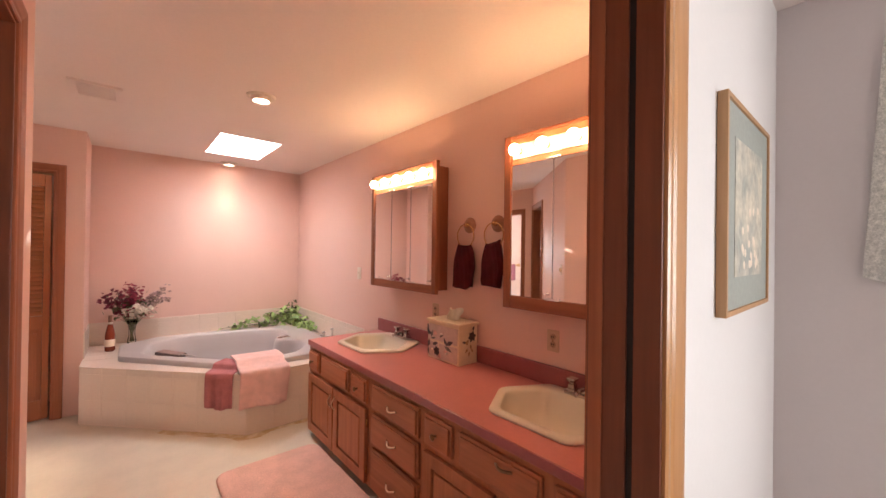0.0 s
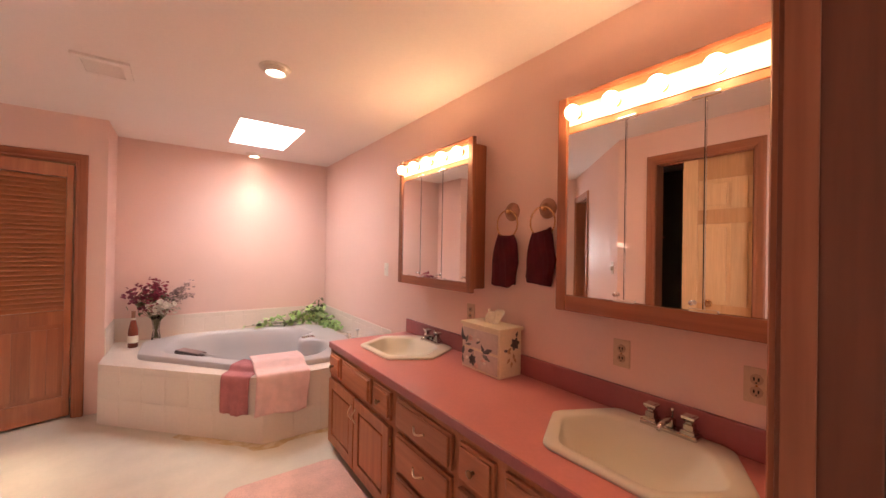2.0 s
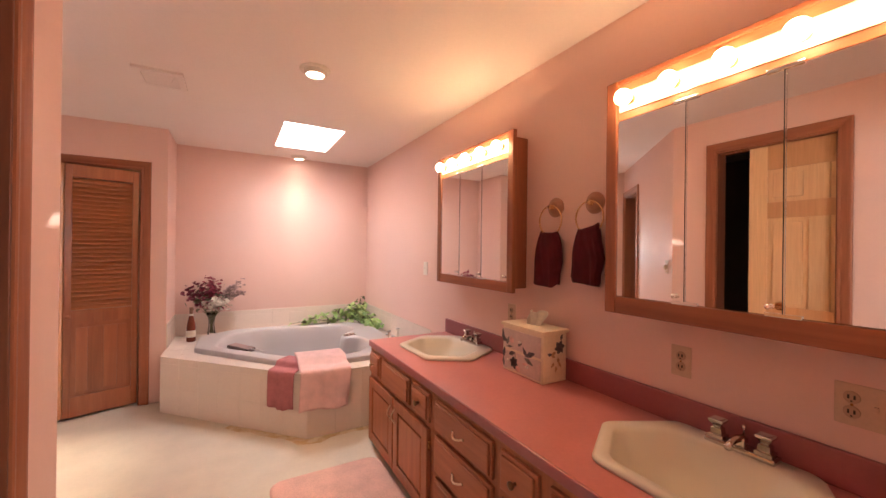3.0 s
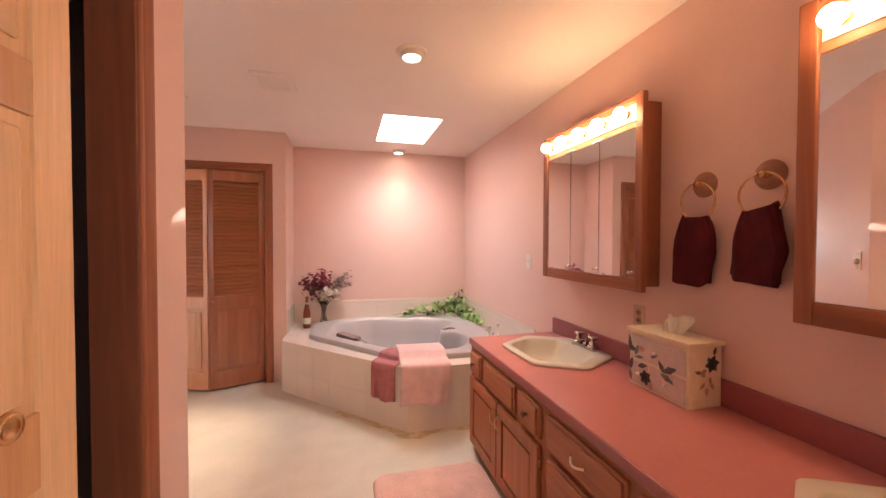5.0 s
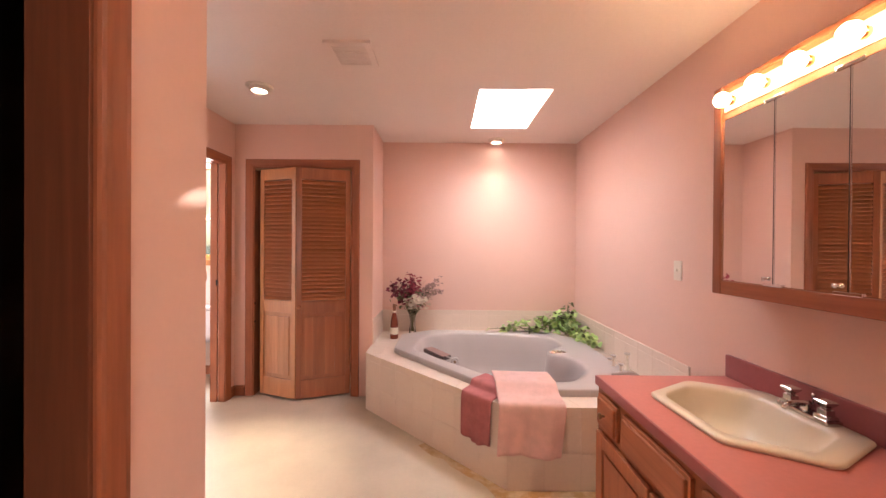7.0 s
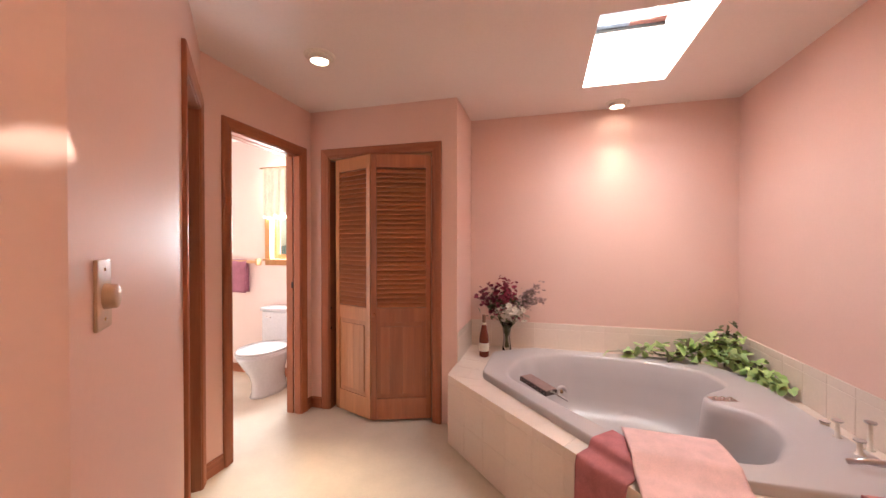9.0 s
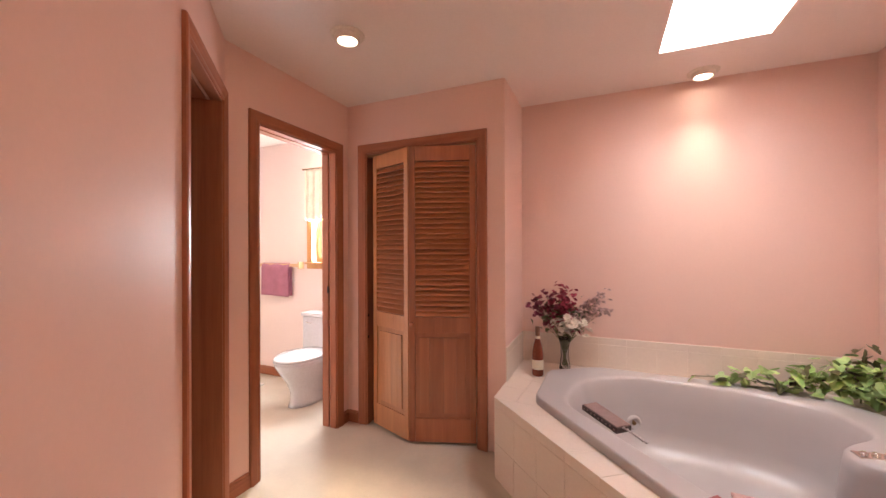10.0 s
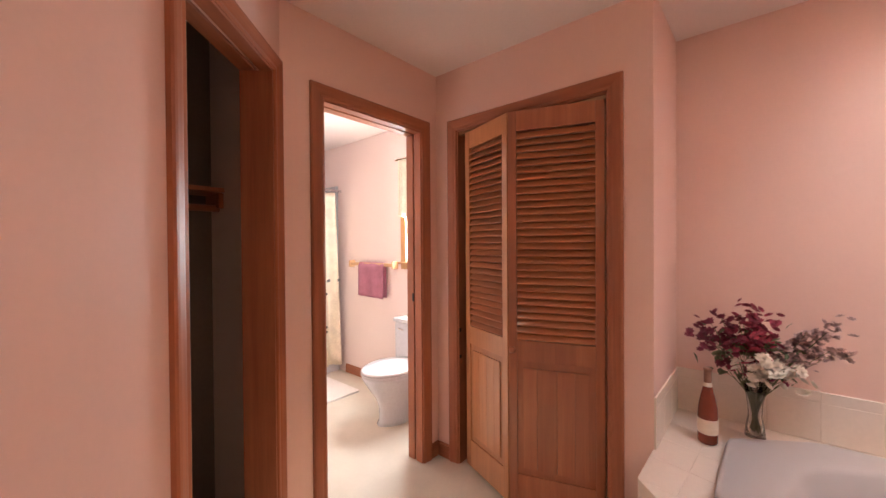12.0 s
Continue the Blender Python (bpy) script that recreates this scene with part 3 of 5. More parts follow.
def raised_front(y0, y1, z0, z1, parent, name, mat, frame_w=0.0):
    """A drawer or door front on the cabinet face, looking to -x."""
    bm = bmesh.new()
    if frame_w:
        box(bm, FACE - 0.024, FACE, y0, y0 + frame_w, z0, z1, bevel=0.004)
        box(bm, FACE - 0.024, FACE, y1 - frame_w, y1, z0, z1, bevel=0.004)
        box(bm, FACE - 0.023, FACE, y0 + frame_w - 0.004, y1 - frame_w + 0.004, z0, z0 + frame_w, bevel=0.004)
        box(bm, FACE - 0.023, FACE, y0 + frame_w - 0.004, y1 - frame_w + 0.004, z1 - frame_w, z1, bevel=0.004)
        o = part(name, bm, mat, parent)
        bm = bmesh.new()
        a = frame_w - 0.004
        box(bm, FACE - 0.006, FACE - 0.001, y0 + a, y1 - a, z0 + a, z1 - a)
        b = frame_w + 0.012
        box(bm, FACE - 0.021, FACE - 0.005, y0 + b, y1 - b, z0 + b, z1 - b, bevel=0.009)
        part("panel", bm, mat, o)
        return o
    box(bm, FACE - 0.015, FACE, y0, y1, z0, z1, bevel=0.003)
    box(bm, FACE - 0.026, FACE - 0.013, y0 + 0.011, y1 - 0.011, z0 + 0.011, z1 - 0.011, bevel=0.008)
    return part(name, bm, mat, parent)


def knob(parent, y, z):
    part("knob", lathe([(0.007, 0), (0.006, 0.012), (0.014, 0.018), (0.015, 0.024), (0.009, 0.028), (0, 0.029)], 14, m=pose(FACE - 0.025, y, z, 0, -90)), M_ANTIQUE, parent, "small antique brass knob", smooth=True)


def bail(parent, y, z, upright=False):
    """A bowed pull handle."""
    pts = [(FACE - 0.023 - 0.022 * math.sin(math.pi * i / 10), (i / 10 - 0.5) * 0.085, 0) for i in range(11)]
    pts = [(x, y, z + q) if upright else (x, y + q, z - 0.010 * math.sin(math.pi * (q / 0.085 + 0.5))) for x, q, _ in pts]
    h = part("pull", tube(pts, 0.0046, 8), M_PULL, parent, "bowed bright brass pull", smooth=True)
    for q in (-0.0425, 0.0425):
        p = (FACE - 0.023, y, z + q) if upright else (FACE - 0.025, y + q, z)
        part("rosette", lathe([(0.0, 0.004), (0.006, 0.003), (0.009, 0.0)], 10, m=pose(*p, 0, -90)), M_ANTIQUE, h, smooth=True)


def carcass(name, y0, y1, label):
    c = thing(name, pose(0, 0, 0), label, "vanity cabinet", "vanity cabinets")
    part("body", boxes((FACE + 0.02, 2.118, y0, y0 + 0.018, 0.045, TOP - 0.04), (FACE + 0.02, 2.118, y1 - 0.018, y1, 0.045, TOP - 0.04),
                       (FACE + 0.02, 2.118, y0 + 0.018, y1 - 0.018, 0.045, 0.063), (2.10, 2.118, y0 + 0.018, y1 - 0.018, 0.063, TOP - 0.04)), M_OAK, c)
    part("toe_kick", boxes((FACE + 0.055, FACE + 0.07, y0, y1, 0.0, 0.047)), M_OAK_DARK, c, "dark toe kick")
    part("face_frame", boxes((FACE, FACE + 0.02, y0, y1, 0.045, TOP - 0.04)), M_OAK, c)
    return c


def sink_base(y0, label, flip=False):
    """0.94 m wide: three drawer fronts over two doors."""
    c = carcass("sink_cabinet", y0, y0 + 0.945, label)

    def at(a, b):
        return (y0 + a, y0 + b) if not flip else (y0 + 0.945 - b, y0 + 0.945 - a)
    for a, b, kn in ((0.025, 0.215, True), (0.265, 0.68, False), (0.73, 0.915, True)):
        p, q = at(a, b)
        o = raised_front(p, q, 0.525, 0.668, c, "drawer_front", M_OAK_H)
        if kn:
            knob(o, (p + q) / 2, 0.597)
        elif flip:
            part("false_front_pull", tube([(FACE - 0.024 - 0.02 * math.sin(math.pi * i / 8), 1.49 + 0.08 * i / 8, 0.632) for i in range(9)], 0.006, 8), M_ANTIQUE, o, "dark antique pull", smooth=True)
    for a, b, h in ((0.025, 0.465, 0.44), (0.48, 0.915, 0.505)):
        p, q = at(a, b)
        o = raised_front(p, q, 0.062, 0.495, c, "door", M_OAK, 0.062)
        hy = at(h - 0.0, h)[0]
        bail(o, hy, 0.40, upright=True)
        for z in (0.14, 0.42):
            e = q - 0.002 if hy < (p + q) / 2 else p + 0.002
            part("hinge", lathe([(0.0, 0), (0.005, 0.001), (0.005, 0.044), (0, 0.045)], 8, m=pose(FACE - 0.012, e + (0.006 if hy < (p + q) / 2 else -0.006), z - 0.022)), M_BRASS, o, smooth=True)
    return c


sink_base(2.565, "oak sink cabinet with brass pulls at the tub end")
sink_base(1.105, "oak sink cabinet with brass pulls beside the entry", flip=True)
c = carcass("drawer_cabinet", 2.0505, 2.5645, "oak cabinet with a stack of three drawers")
for z0, z1 in ((0.525, 0.668), (0.325, 0.500), (0.062, 0.300)):
    o = raised_front(2.075, 2.52, z0, z1, c, "drawer_front", M_OAK_H)
    bail(o, 2.30, (z0 + z1) / 2)

# ---- medicine cabinets ----


def medicine_cabinet(y0, y1, label, z0=1.145, z1=2.063):
    c = thing("medicine_cabinet", pose(0, 0, 0), label, "medicine cabinet", "medicine cabinets")
    f = 0.047
    part("body", boxes((2.0, 2.119, y0 + 0.045, y1 - 0.045, z0 + 0.02, z1 - 0.026), bevel=0.002), M_CABTRIM, c)
    for a in ((y0, y0 + f, z0, z1), (y1 - f, y1, z0, z1)):
        part("frame_stile", boxes((1.972, 2.0, *a), bevel=0.005), M_CABTRIM, c)
    for a in ((y0 + f, y1 - f, z0, 1.204), (y0 + f, y1 - f, z1 - 0.018, z1)):
        part("frame_rail", boxes((1.976, 2.0, *a), bevel=0.004), M_CABTRIM_H, c)
    part("light_panel", boxes((1.986, 2.0, y0 + f, y1 - f, 1.915, z1 - 0.018), bevel=0.001), M_OAK_H, c)
    bar = part("light_bar", boxes((1.980, 1.986, y0 + f + 0.006, y1 - f - 0.006, 1.944, 2.022), bevel=0.002), M_BRASS_BAR, c, "satin brass light bar")
    n = 5
    for i in range(n):
        y = y0 + f + 0.055 + (y1 - y0 - 2 * f - 0.11) * i / (n - 1)
        part("socket", lathe([(0.019, 0), (0.019, 0.018), (0.014, 0.02)], 14, m=pose(1.980, y, 1.983, 0, -90)), M_BRASS, bar, smooth=True)
        prof = [(0.0, 0.0)] + [(0.031 * math.sin(math.pi * k / 12), 0.031 - 0.031 * math.cos(math.pi * k / 12)) for k in range(1, 12)] + [(0, 0.062)]
        part("bulb", lathe(prof, 18, m=pose(1.964, y, 1.983, 0, -90)), M_BULB, bar, "lit globe bulb", smooth=True)
    w = (y1 - y0 - 2 * f) / 3
    for i in range(3):
        a, b = y0 + f + i * w + 0.002, y0 + f + (i + 1) * w - 0.002
        bm = bmesh.new()
        box(bm, 1.981, 1.986, a, b, 1.206, 1.911, bevel=0.0015, seg=1)
        d = part("mirror_door", bm, M_MIRROR, c, "frameless mirror door")
        part("edge_strip", boxes((1.9795, 1.9865, b - 0.0005, b + 0.0025, 1.206, 1.911)), M_CHROME, d)
        part("edge_gap", boxes((1.9790, 1.9865, b + 0.0026, b + 0.0050, 1.206, 1.911)), M_BLACK, d, "dark gap between the mirror doors")
        part("knob", lathe([(0.004, 0), (0.004, 0.006), (0.008, 0.009), (0.008, 0.013), (0, 0.015)], 12, m=pose(1.981, a + 0.03, 1.232, 0, -90)), M_CHROME, d, smooth=True)
        if i < 2:
            for z in (1.906, 1.203):
                part("hinge", boxes((1.975, 1.986, b - 0.04, b + 0.045, z, z + 0.012), bevel=0.002), M_CHROME, d)
    return c


M_BRASS_BAR = plain("satin_brass_bar", (0.97, 0.88, 0.72), 0.35, 0.3)
medicine_cabinet(2.566, 3.438, "oak medicine cabinet with mirror doors, lit globes, beside the tub")
medicine_cabinet(1.092, 1.976, "oak medicine cabinet with mirror doors, lit globes, by the entry", 1.137, 2.074)

# ---- towel rings, plates and tissue box ----
M_BURGUNDY = material("burgundy_terry", (0.105, 0.013, 0.018), 0.95, var=0.12, scale=14, grain=0.12, grain_scale=300, bump=0.9, bump_scale=420, specular=0.2)
M_ROSEWOOD = wood("rosette_wood", (0.42, 0.20, 0.12), (0.28, 0.12, 0.07), axis=1)
M_PINKTERRY = material("pink_terry", (0.84, 0.55, 0.53), 0.95, var=0.05, scale=16, grain=0.06, grain_scale=300, bump=0.9, bump_scale=420, specular=0.2)
M_ROSETERRY = material("dusty_rose_terry", (0.52, 0.19, 0.20), 0.95, var=0.08, scale=16, grain=0.08, grain_scale=300, bump=0.9, bump_scale=420, specular=0.2)
M_RUG = material("pink_bath_rug", (0.77, 0.475, 0.415), 0.97, var=0.05, scale=10, grain=0.09, grain_scale=220, bump=1.0, bump_scale=260, specular=0.2)


def cloth(fn, nu, nv, thick):
    """A sheet from fn(u, v), thickened."""
    bm = bmesh.new()
    grid = [[bm.verts.new(fn(i / nu, j / nv)) for j in range(nv + 1)] for i in range(nu + 1)]
    for i in range(nu):
        for j in range(nv):
            bm.faces.new((grid[i][j], grid[i + 1][j], grid[i + 1][j + 1], grid[i][j + 1]))
    bmesh.ops.recalc_face_normals(bm, faces=bm.faces)
    bmesh.ops.solidify(bm, geom=bm.faces[:], thickness=thick)
    return bm


def towel_ring(y, z, ty0, ty1, tz0, tz1, seed):
    r = thing("towel_ring", pose(2.12, y, z), "brass towel ring on a round wooden rosette", "towel ring", "towel rings")
    part("rosette", lathe([(0.052, 0), (0.053, 0.006), (0.048, 0.013), (0.034, 0.016), (0.031, 0.024), (0.024, 0.028), (0, 0.029)], 28, m=pose(0, 0, 0, 0, -90)), M_ROSEWOOD, r, smooth=True)
    part("post", lathe([(0.016, 0.027), (0.011, 0.033), (0.013, 0.045), (0.011, 0.052), (0, 0.053)], 14, m=pose(0, 0, 0, 0, -90)), M_BRASS, r, smooth=True)
    pts = [(-0.045, 0.077 * math.sin(2 * math.pi * k / 36), -0.072 + 0.077 * math.cos(2 * math.pi * k / 36)) for k in range(37)]
    part("ring", tube(pts, 0.0042, 8), M_BRASS, r, smooth=True)
    cx, w = 2.075, ty1 - ty0

    def fn(u, v):
        a = 2 * math.pi * u
        t = v
        c, n = math.cos(a), math.sin(a)
        zz = tz1 - (tz1 - tz0) * t + 0.010 * math.sin(a + seed) * t * t
        zz += 0.024 * c ** 6 * t ** 8 - 0.016 * (1 - c * c) * (1 - t) ** 4 - 0.012 * c * (1 - t) ** 3 * (1 if seed > 1 else -0.3)
        half = 0.58 + 0.44 * math.sin(0.5 * math.pi * min(1, t * 1.7)) + 0.03 * math.sin(5 * t + seed)
        if c < 0:
            half *= 1 - 0.26 * max(0, min(1, (t - 0.55) / 0.25)) + 0.05 * math.sin(9 * t + seed)
        fold = 1 + 0.22 * math.sin(3 * a + seed + 3 * t) * min(1, 2 * t)
        yy = (ty0 + ty1) / 2 + 0.5 * w * half * math.copysign(abs(c) ** 0.75, c)
        xx = cx + 0.030 * (0.6 + 0.4 * t) * math.copysign(abs(n) ** 0.8, n) * fold + 0.007 * math.sin(5 * a + seed + 2 * t) * t + 0.003 * math.sin(13 * a + 7 * t)
        xx = min(xx, 2.112)
        return (xx, yy, zz)
    bm = bmesh.new()
    nu, nv = 56, 24
    grid = [[bm.verts.new(fn(i / nu, j / nv)) for j in range(nv + 1)] for i in range(nu)]
    for i in range(nu):
        for j in range(nv):
            k = (i + 1) % nu
            bm.faces.new((grid[i][j], grid[k][j], grid[k][j + 1], grid[i][j + 1]))
    bm.faces.new([g[0] for g in grid])
    bm.faces.new([g[-1] for g in grid][::-1])
    mesh("hand_towel", bm, M_BURGUNDY, "burgundy terry hand towel hanging from a ring", "towel", group="hand towels", smooth=True)


towel_ring(2.385, 1.615, 2.30, 2.485, 1.205, 1.49, 0.6)
towel_ring(2.140, 1.615, 2.055, 2.235, 1.228, 1.505, 2.1)


def plate(name, m, w, h, label, category, bits, M_PLATE=M_PLATE):
    p = thing(name, m, label, category)
    part("cover", boxes((-w / 2, w / 2, -0.006, 0, -h / 2, h / 2), bevel=0.003), M_PLATE, p)
    for kind, x, z in bits:
        if kind == "outlet":
            part("socket", lathe([(0, 0.0085), (0.0165, 0.0085), (0.0175, 0.006), (0.0175, 0.005)], 20, m=pose(x, 0, z, 90)), M_SOCKET, p, "brown socket face")
            for dx in (-0.006, 0.006):
                part("slot", boxes((x + dx - 0.0022, x + dx + 0.0022, -0.0098, -0.008, z - 0.004, z + 0.007)), M_BLACK, p)
            part("slot", boxes((x - 0.002, x + 0.002, -0.0098, -0.008, z - 0.012, z - 0.008)), M_BLACK, p)
        elif kind == "toggle":
            part("toggle", boxes((x - 0.005, x + 0.005, -0.016, -0.005, z - 0.004, z + 0.010), bevel=0.002), M_PLATE, p)
        elif kind == "dimmer":
            part("dimmer_knob", lathe([(0.022, 0.005), (0.020, 0.022), (0.017, 0.024), (0, 0.0245)], 20, m=pose(x, 0, z, 90)), M_PLATE, p, smooth=True)
        elif kind == "screw":
            part("screw", lathe([(0, 0.0075), (0.003, 0.007), (0.0035, 0.006)], 10, m=pose(x, 0, z, 90)), M_BRASS, p, smooth=True)
    return p


EAST = lambda y, z: pose(2.12, y, z, 0, 0, -90)
plate("outlet", EAST(1.746, 0.972), 0.072, 0.116, "almond duplex outlet on the pink wall", "outlet", [("outlet", 0, 0.02), ("outlet", 0, -0.02), ("screw", 0, 0)])
plate("outlet", EAST(2.733, 1.0), 0.072, 0.116, "almond duplex outlet behind the tissue box", "outlet", [("outlet", 0, 0.02), ("outlet", 0, -0.02), ("screw", 0, 0)])
plate("outlet", EAST(1.275, 0.972), 0.116, 0.116, "almond two gang plate at the near end of the vanity", "outlet", [("outlet", -0.023, 0.02), ("outlet", -0.023, -0.02), ("toggle", 0.023, 0.0), ("screw", -0.023, 0)])
plate("light_switch", EAST(3.915, 1.216), 0.072, 0.116, "ivory wall switch beside the tub", "switch", [("toggle", 0, 0)], M_IVORY)
_am, _ = along(CORNER, FAR)
plate("dimmer_switch", _am @ pose(0.128, 0, 1.258), 0.074, 0.118, "almond dimmer switch with a round knob", "switch", [("dimmer", 0.0, -0.004), ("screw", 0, 0.042), ("screw", 0, -0.042)])

M_BOXCREAM = material("cream_enamel", (0.80, 0.68, 0.50), 0.4, var=0.03, scale=8)
M_BLOSSOM = material("slate_blue_blossom", (0.125, 0.115, 0.125), 0.5, var=0.2, scale=40)
M_SPRIG = material("grey_green_sprig", (0.22, 0.22, 0.20), 0.5, var=0.2, scale=40)
M_ROSEPAINT = material("faded_rose_paint", (0.80, 0.52, 0.44), 0.5, var=0.1, scale=40)
M_TANPAINT = material("tan_sprig_paint", (0.56, 0.36, 0.20), 0.5, var=0.15, scale=40)
M_DRAWERFACE = material("pale_lilac_enamel", (0.66, 0.54, 0.48), 0.4, var=0.05, scale=12)
M_TISSUE = material("white_tissue", (0.82, 0.76, 0.68), 0.9, var=0.02)
tb = thing("tissue_box", pose(1.935, 2.285, TOP), "cream painted tissue box with slate blue flowers and small drawers", "tissue box")
part("body", boxes((0, 0.16, 0, 0.302, 0, 0.240), bevel=0.004), M_BOXCREAM, tb)
part("lid", boxes((-0.010, 0.168, -0.010, 0.312, 0.2405, 0.258), bevel=0.004), M_BOXCREAM, tb)
for y0, y1, z0, z1 in ((0.012, 0.29, 0.124, 0.226), (0.012, 0.185, 0.012, 0.11), (0.195, 0.29, 0.012, 0.11)):
    d = part("drawer", boxes((-0.005, 0.0, y0, y1, z0, z1), bevel=0.002), M_DRAWERFACE, tb)
    part("knob", lathe([(0.004, 0), (0.008, 0.008), (0.007, 0.013), (0, 0.014)], 12, m=pose(-0.005, (y0 + y1) / 2, (z0 + z1) / 2, 0, -90)), M_TISSUE, d, smooth=True)


def painted(m, length, width, mat, wave=0.0, name="painted_leaf"):
    """A brush-painted leaf or petal, a millimetre proud of the face; it points along local x."""
    pts = [(length * t, width * math.sin(math.pi * t ** 0.8) * (1 + wave * math.sin(17 * t))) for t in [q / 18 for q in range(19)]]
    pts += [(x, -0.85 * y * (1 - wave)) for x, y in pts[-2:0:-1]]
    bm = prism(pts, 0.0, 0.0008)
    bmesh.ops.transform(bm, matrix=m, verts=bm.verts)
    part(name, bm, mat, tb)


def on_front(y, z, turn, lift=0.0056):
    return pose(-lift, y, z, 0, -90, 0) @ pose(0, 0, 0, 0, 0, turn)


def on_side(x, z, turn):
    return pose(x, -0.0003, z, 90) @ pose(0, 0, 0, 0, 0, turn)


# turn 0 points up, 90 towards the far end
for y, z, turn, l, w, mat in ((0.288, 0.150, 8, 0.075, 0.012, M_BLOSSOM), (0.262, 0.160, 70, 0.045, 0.014, M_BLOSSOM), (0.262, 0.140, -20, 0.050, 0.012, M_SPRIG),
                              (0.290, 0.070, -12, 0.055, 0.013, M_BLOSSOM), (0.286, 0.020, 5, 0.050, 0.010, M_SPRIG), (0.245, 0.092, -70, 0.055, 0.012, M_BLOSSOM),
                              (0.105, 0.108, 35, 0.055, 0.012, M_BLOSSOM), (0.110, 0.112, -65, 0.070, 0.015, M_BLOSSOM), (0.125, 0.100, -110, 0.070, 0.013, M_SPRIG),
                              (0.215, 0.140, 100, 0.055, 0.007, M_SPRIG), (0.175, 0.150, -60, 0.04, 0.008, M_SPRIG), (0.14, 0.065, -80, 0.045, 0.008, M_ROSEPAINT)):
    painted(on_front(y, z, turn), l, w, mat, 0.12)
for k in range(6):
    painted(on_front(0.205, 0.055, 60 * k + 12), 0.034, 0.014, M_BLOSSOM, 0.1, "painted_petal")
    painted(on_front(0.225, 0.172, 60 * k), 0.022, 0.009, M_ROSEPAINT, 0.1, "painted_petal")
    painted(on_front(0.175, 0.030, 60 * k), 0.020, 0.008, M_ROSEPAINT, 0.1, "painted_petal")
    painted(on_side(0.112, 0.170, 60 * k + 8), 0.036, 0.014, M_BLOSSOM, 0.1, "painted_petal")
for k, (x, z, turn) in enumerate(((0.085, 0.150, 200), (0.080, 0.125, 150), (0.100, 0.120, 280), (0.075, 0.100, 230), (0.105, 0.098, 300), (0.090, 0.080, 260), (0.12, 0.205, 70), (0.06, 0.14, 170))):
    painted(on_side(x, z, turn), 0.032, 0.009, M_TANPAINT if k < 6 else M_BLOSSOM, 0.15)


def tissue(u, v):
    a = (u - 0.5) * 2
    return (0.08 + 0.022 * math.sin(5 * u + 2 * v) * v + 0.014 * math.sin(19 * u), 0.15 + a * (0.040 + 0.022 * v) - 0.02 * v, 0.254 + 0.085 * v - 0.03 * (a + 0.2) ** 2 * v + 0.010 * math.sin(11 * u) * v)


part("tissue", cloth(tissue, 18, 8, 0.0012), M_TISSUE, tb, "white tissue pulled through the lid", smooth=True)

# ---- tub ----
DZ = 0.465
DECK = [(0.108, 5.062), (0.108, 4.81), (1.105, 3.785), (2.119, 3.785), (2.119, 5.609), (0.112, 5.609), (0.112, 5.062)]
RIM = [(0.338, 4.815), (1.08, 3.925), (1.93, 3.925), (2.005, 4.05), (2.005, 5.15), (1.72, 5.47), (0.64, 5.49), (0.345, 5.30)]
BASIN = [(0.50, 4.78), (0.58, 5.20), (0.86, 5.37), (1.44, 5.33), (1.73, 5.20), (1.79, 4.93), (1.585, 4.77), (1.575, 4.65), (1.75, 4.55), (1.75, 4.32), (1.56, 4.06), (1.14, 4.06)]
deck = thing("tub_deck", pose(0, 0, 0), "raised tub deck clad in cream tiles", "tub deck", kind="structure")
part("core", sheet(DECK, [rounded([(x * 0.985 + 0.02, y * 0.985 + 0.07) for x, y in RIM], 0.08)], 0.0, DZ - 0.0022), M_GROUT, deck)
tub = thing("corner_bathtub", pose(0, 0, 0), "grey acrylic corner whirlpool tub set in the tiled deck", "bathtub")
bm = bmesh.new()
N = 144


def by_angle(poly, n, c):
    """Points of an outline at even angles round c."""
    out = []
    for k in range(n):
        a = 2 * math.pi * k / n
        d, best = Vector((math.cos(a), math.sin(a))), None
        for i in range(len(poly)):
            p, q = Vector(poly[i]) - c, Vector(poly[(i + 1) % len(poly)]) - c
            e = q - p
            den = d.x * e.y - d.y * e.x
            if abs(den) < 1e-9:
                continue
            t, s = (p.x * e.y - p.y * e.x) / den, (p.x * d.y - p.y * d.x) / den
            if t > 0 and -1e-6 <= s <= 1 + 1e-6:
                best = t if best is None else max(best, t)
        out.append(c + d * best)
    return out


_c = Vector((1.2, 4.65))
outer, inner = by_angle(rounded(RIM, 0.035, 5), N, _c), by_angle(rounded(BASIN, 0.10, 6), N, _c)
levels = []
for f, z in ((0.0, DZ - 0.002), (0.0, DZ + 0.030), (0.015, DZ + 0.039), (0.05, DZ + 0.043), (0.10, DZ + 0.0432), (0.82, DZ + 0.0432), (0.90, DZ + 0.042), (0.96, DZ + 0.036)):
    levels.append([(*(o.lerp(i, f)), z) for o, i in zip(outer, inner)])
for k, z in ((1.0, DZ + 0.024), (0.975, DZ - 0.02), (0.94, DZ - 0.12), (0.90, DZ - 0.25), (0.83, DZ - 0.34), (0.70, DZ - 0.375), (0.30, DZ - 0.385)):
    levels.append([(*(_c + (i - _c) * k), z) for i in inner])
rings = [[bm.verts.new(p) for p in lv] for lv in levels]
for a, b in zip(rings, rings[1:]):
    for i in range(N):
        j = (i + 1) % N
        bm.faces.new((a[i], a[j], b[j], b[i]))
bm.faces.new(rings[-1])
part("shell", bm, M_TUB, tub, smooth=True)
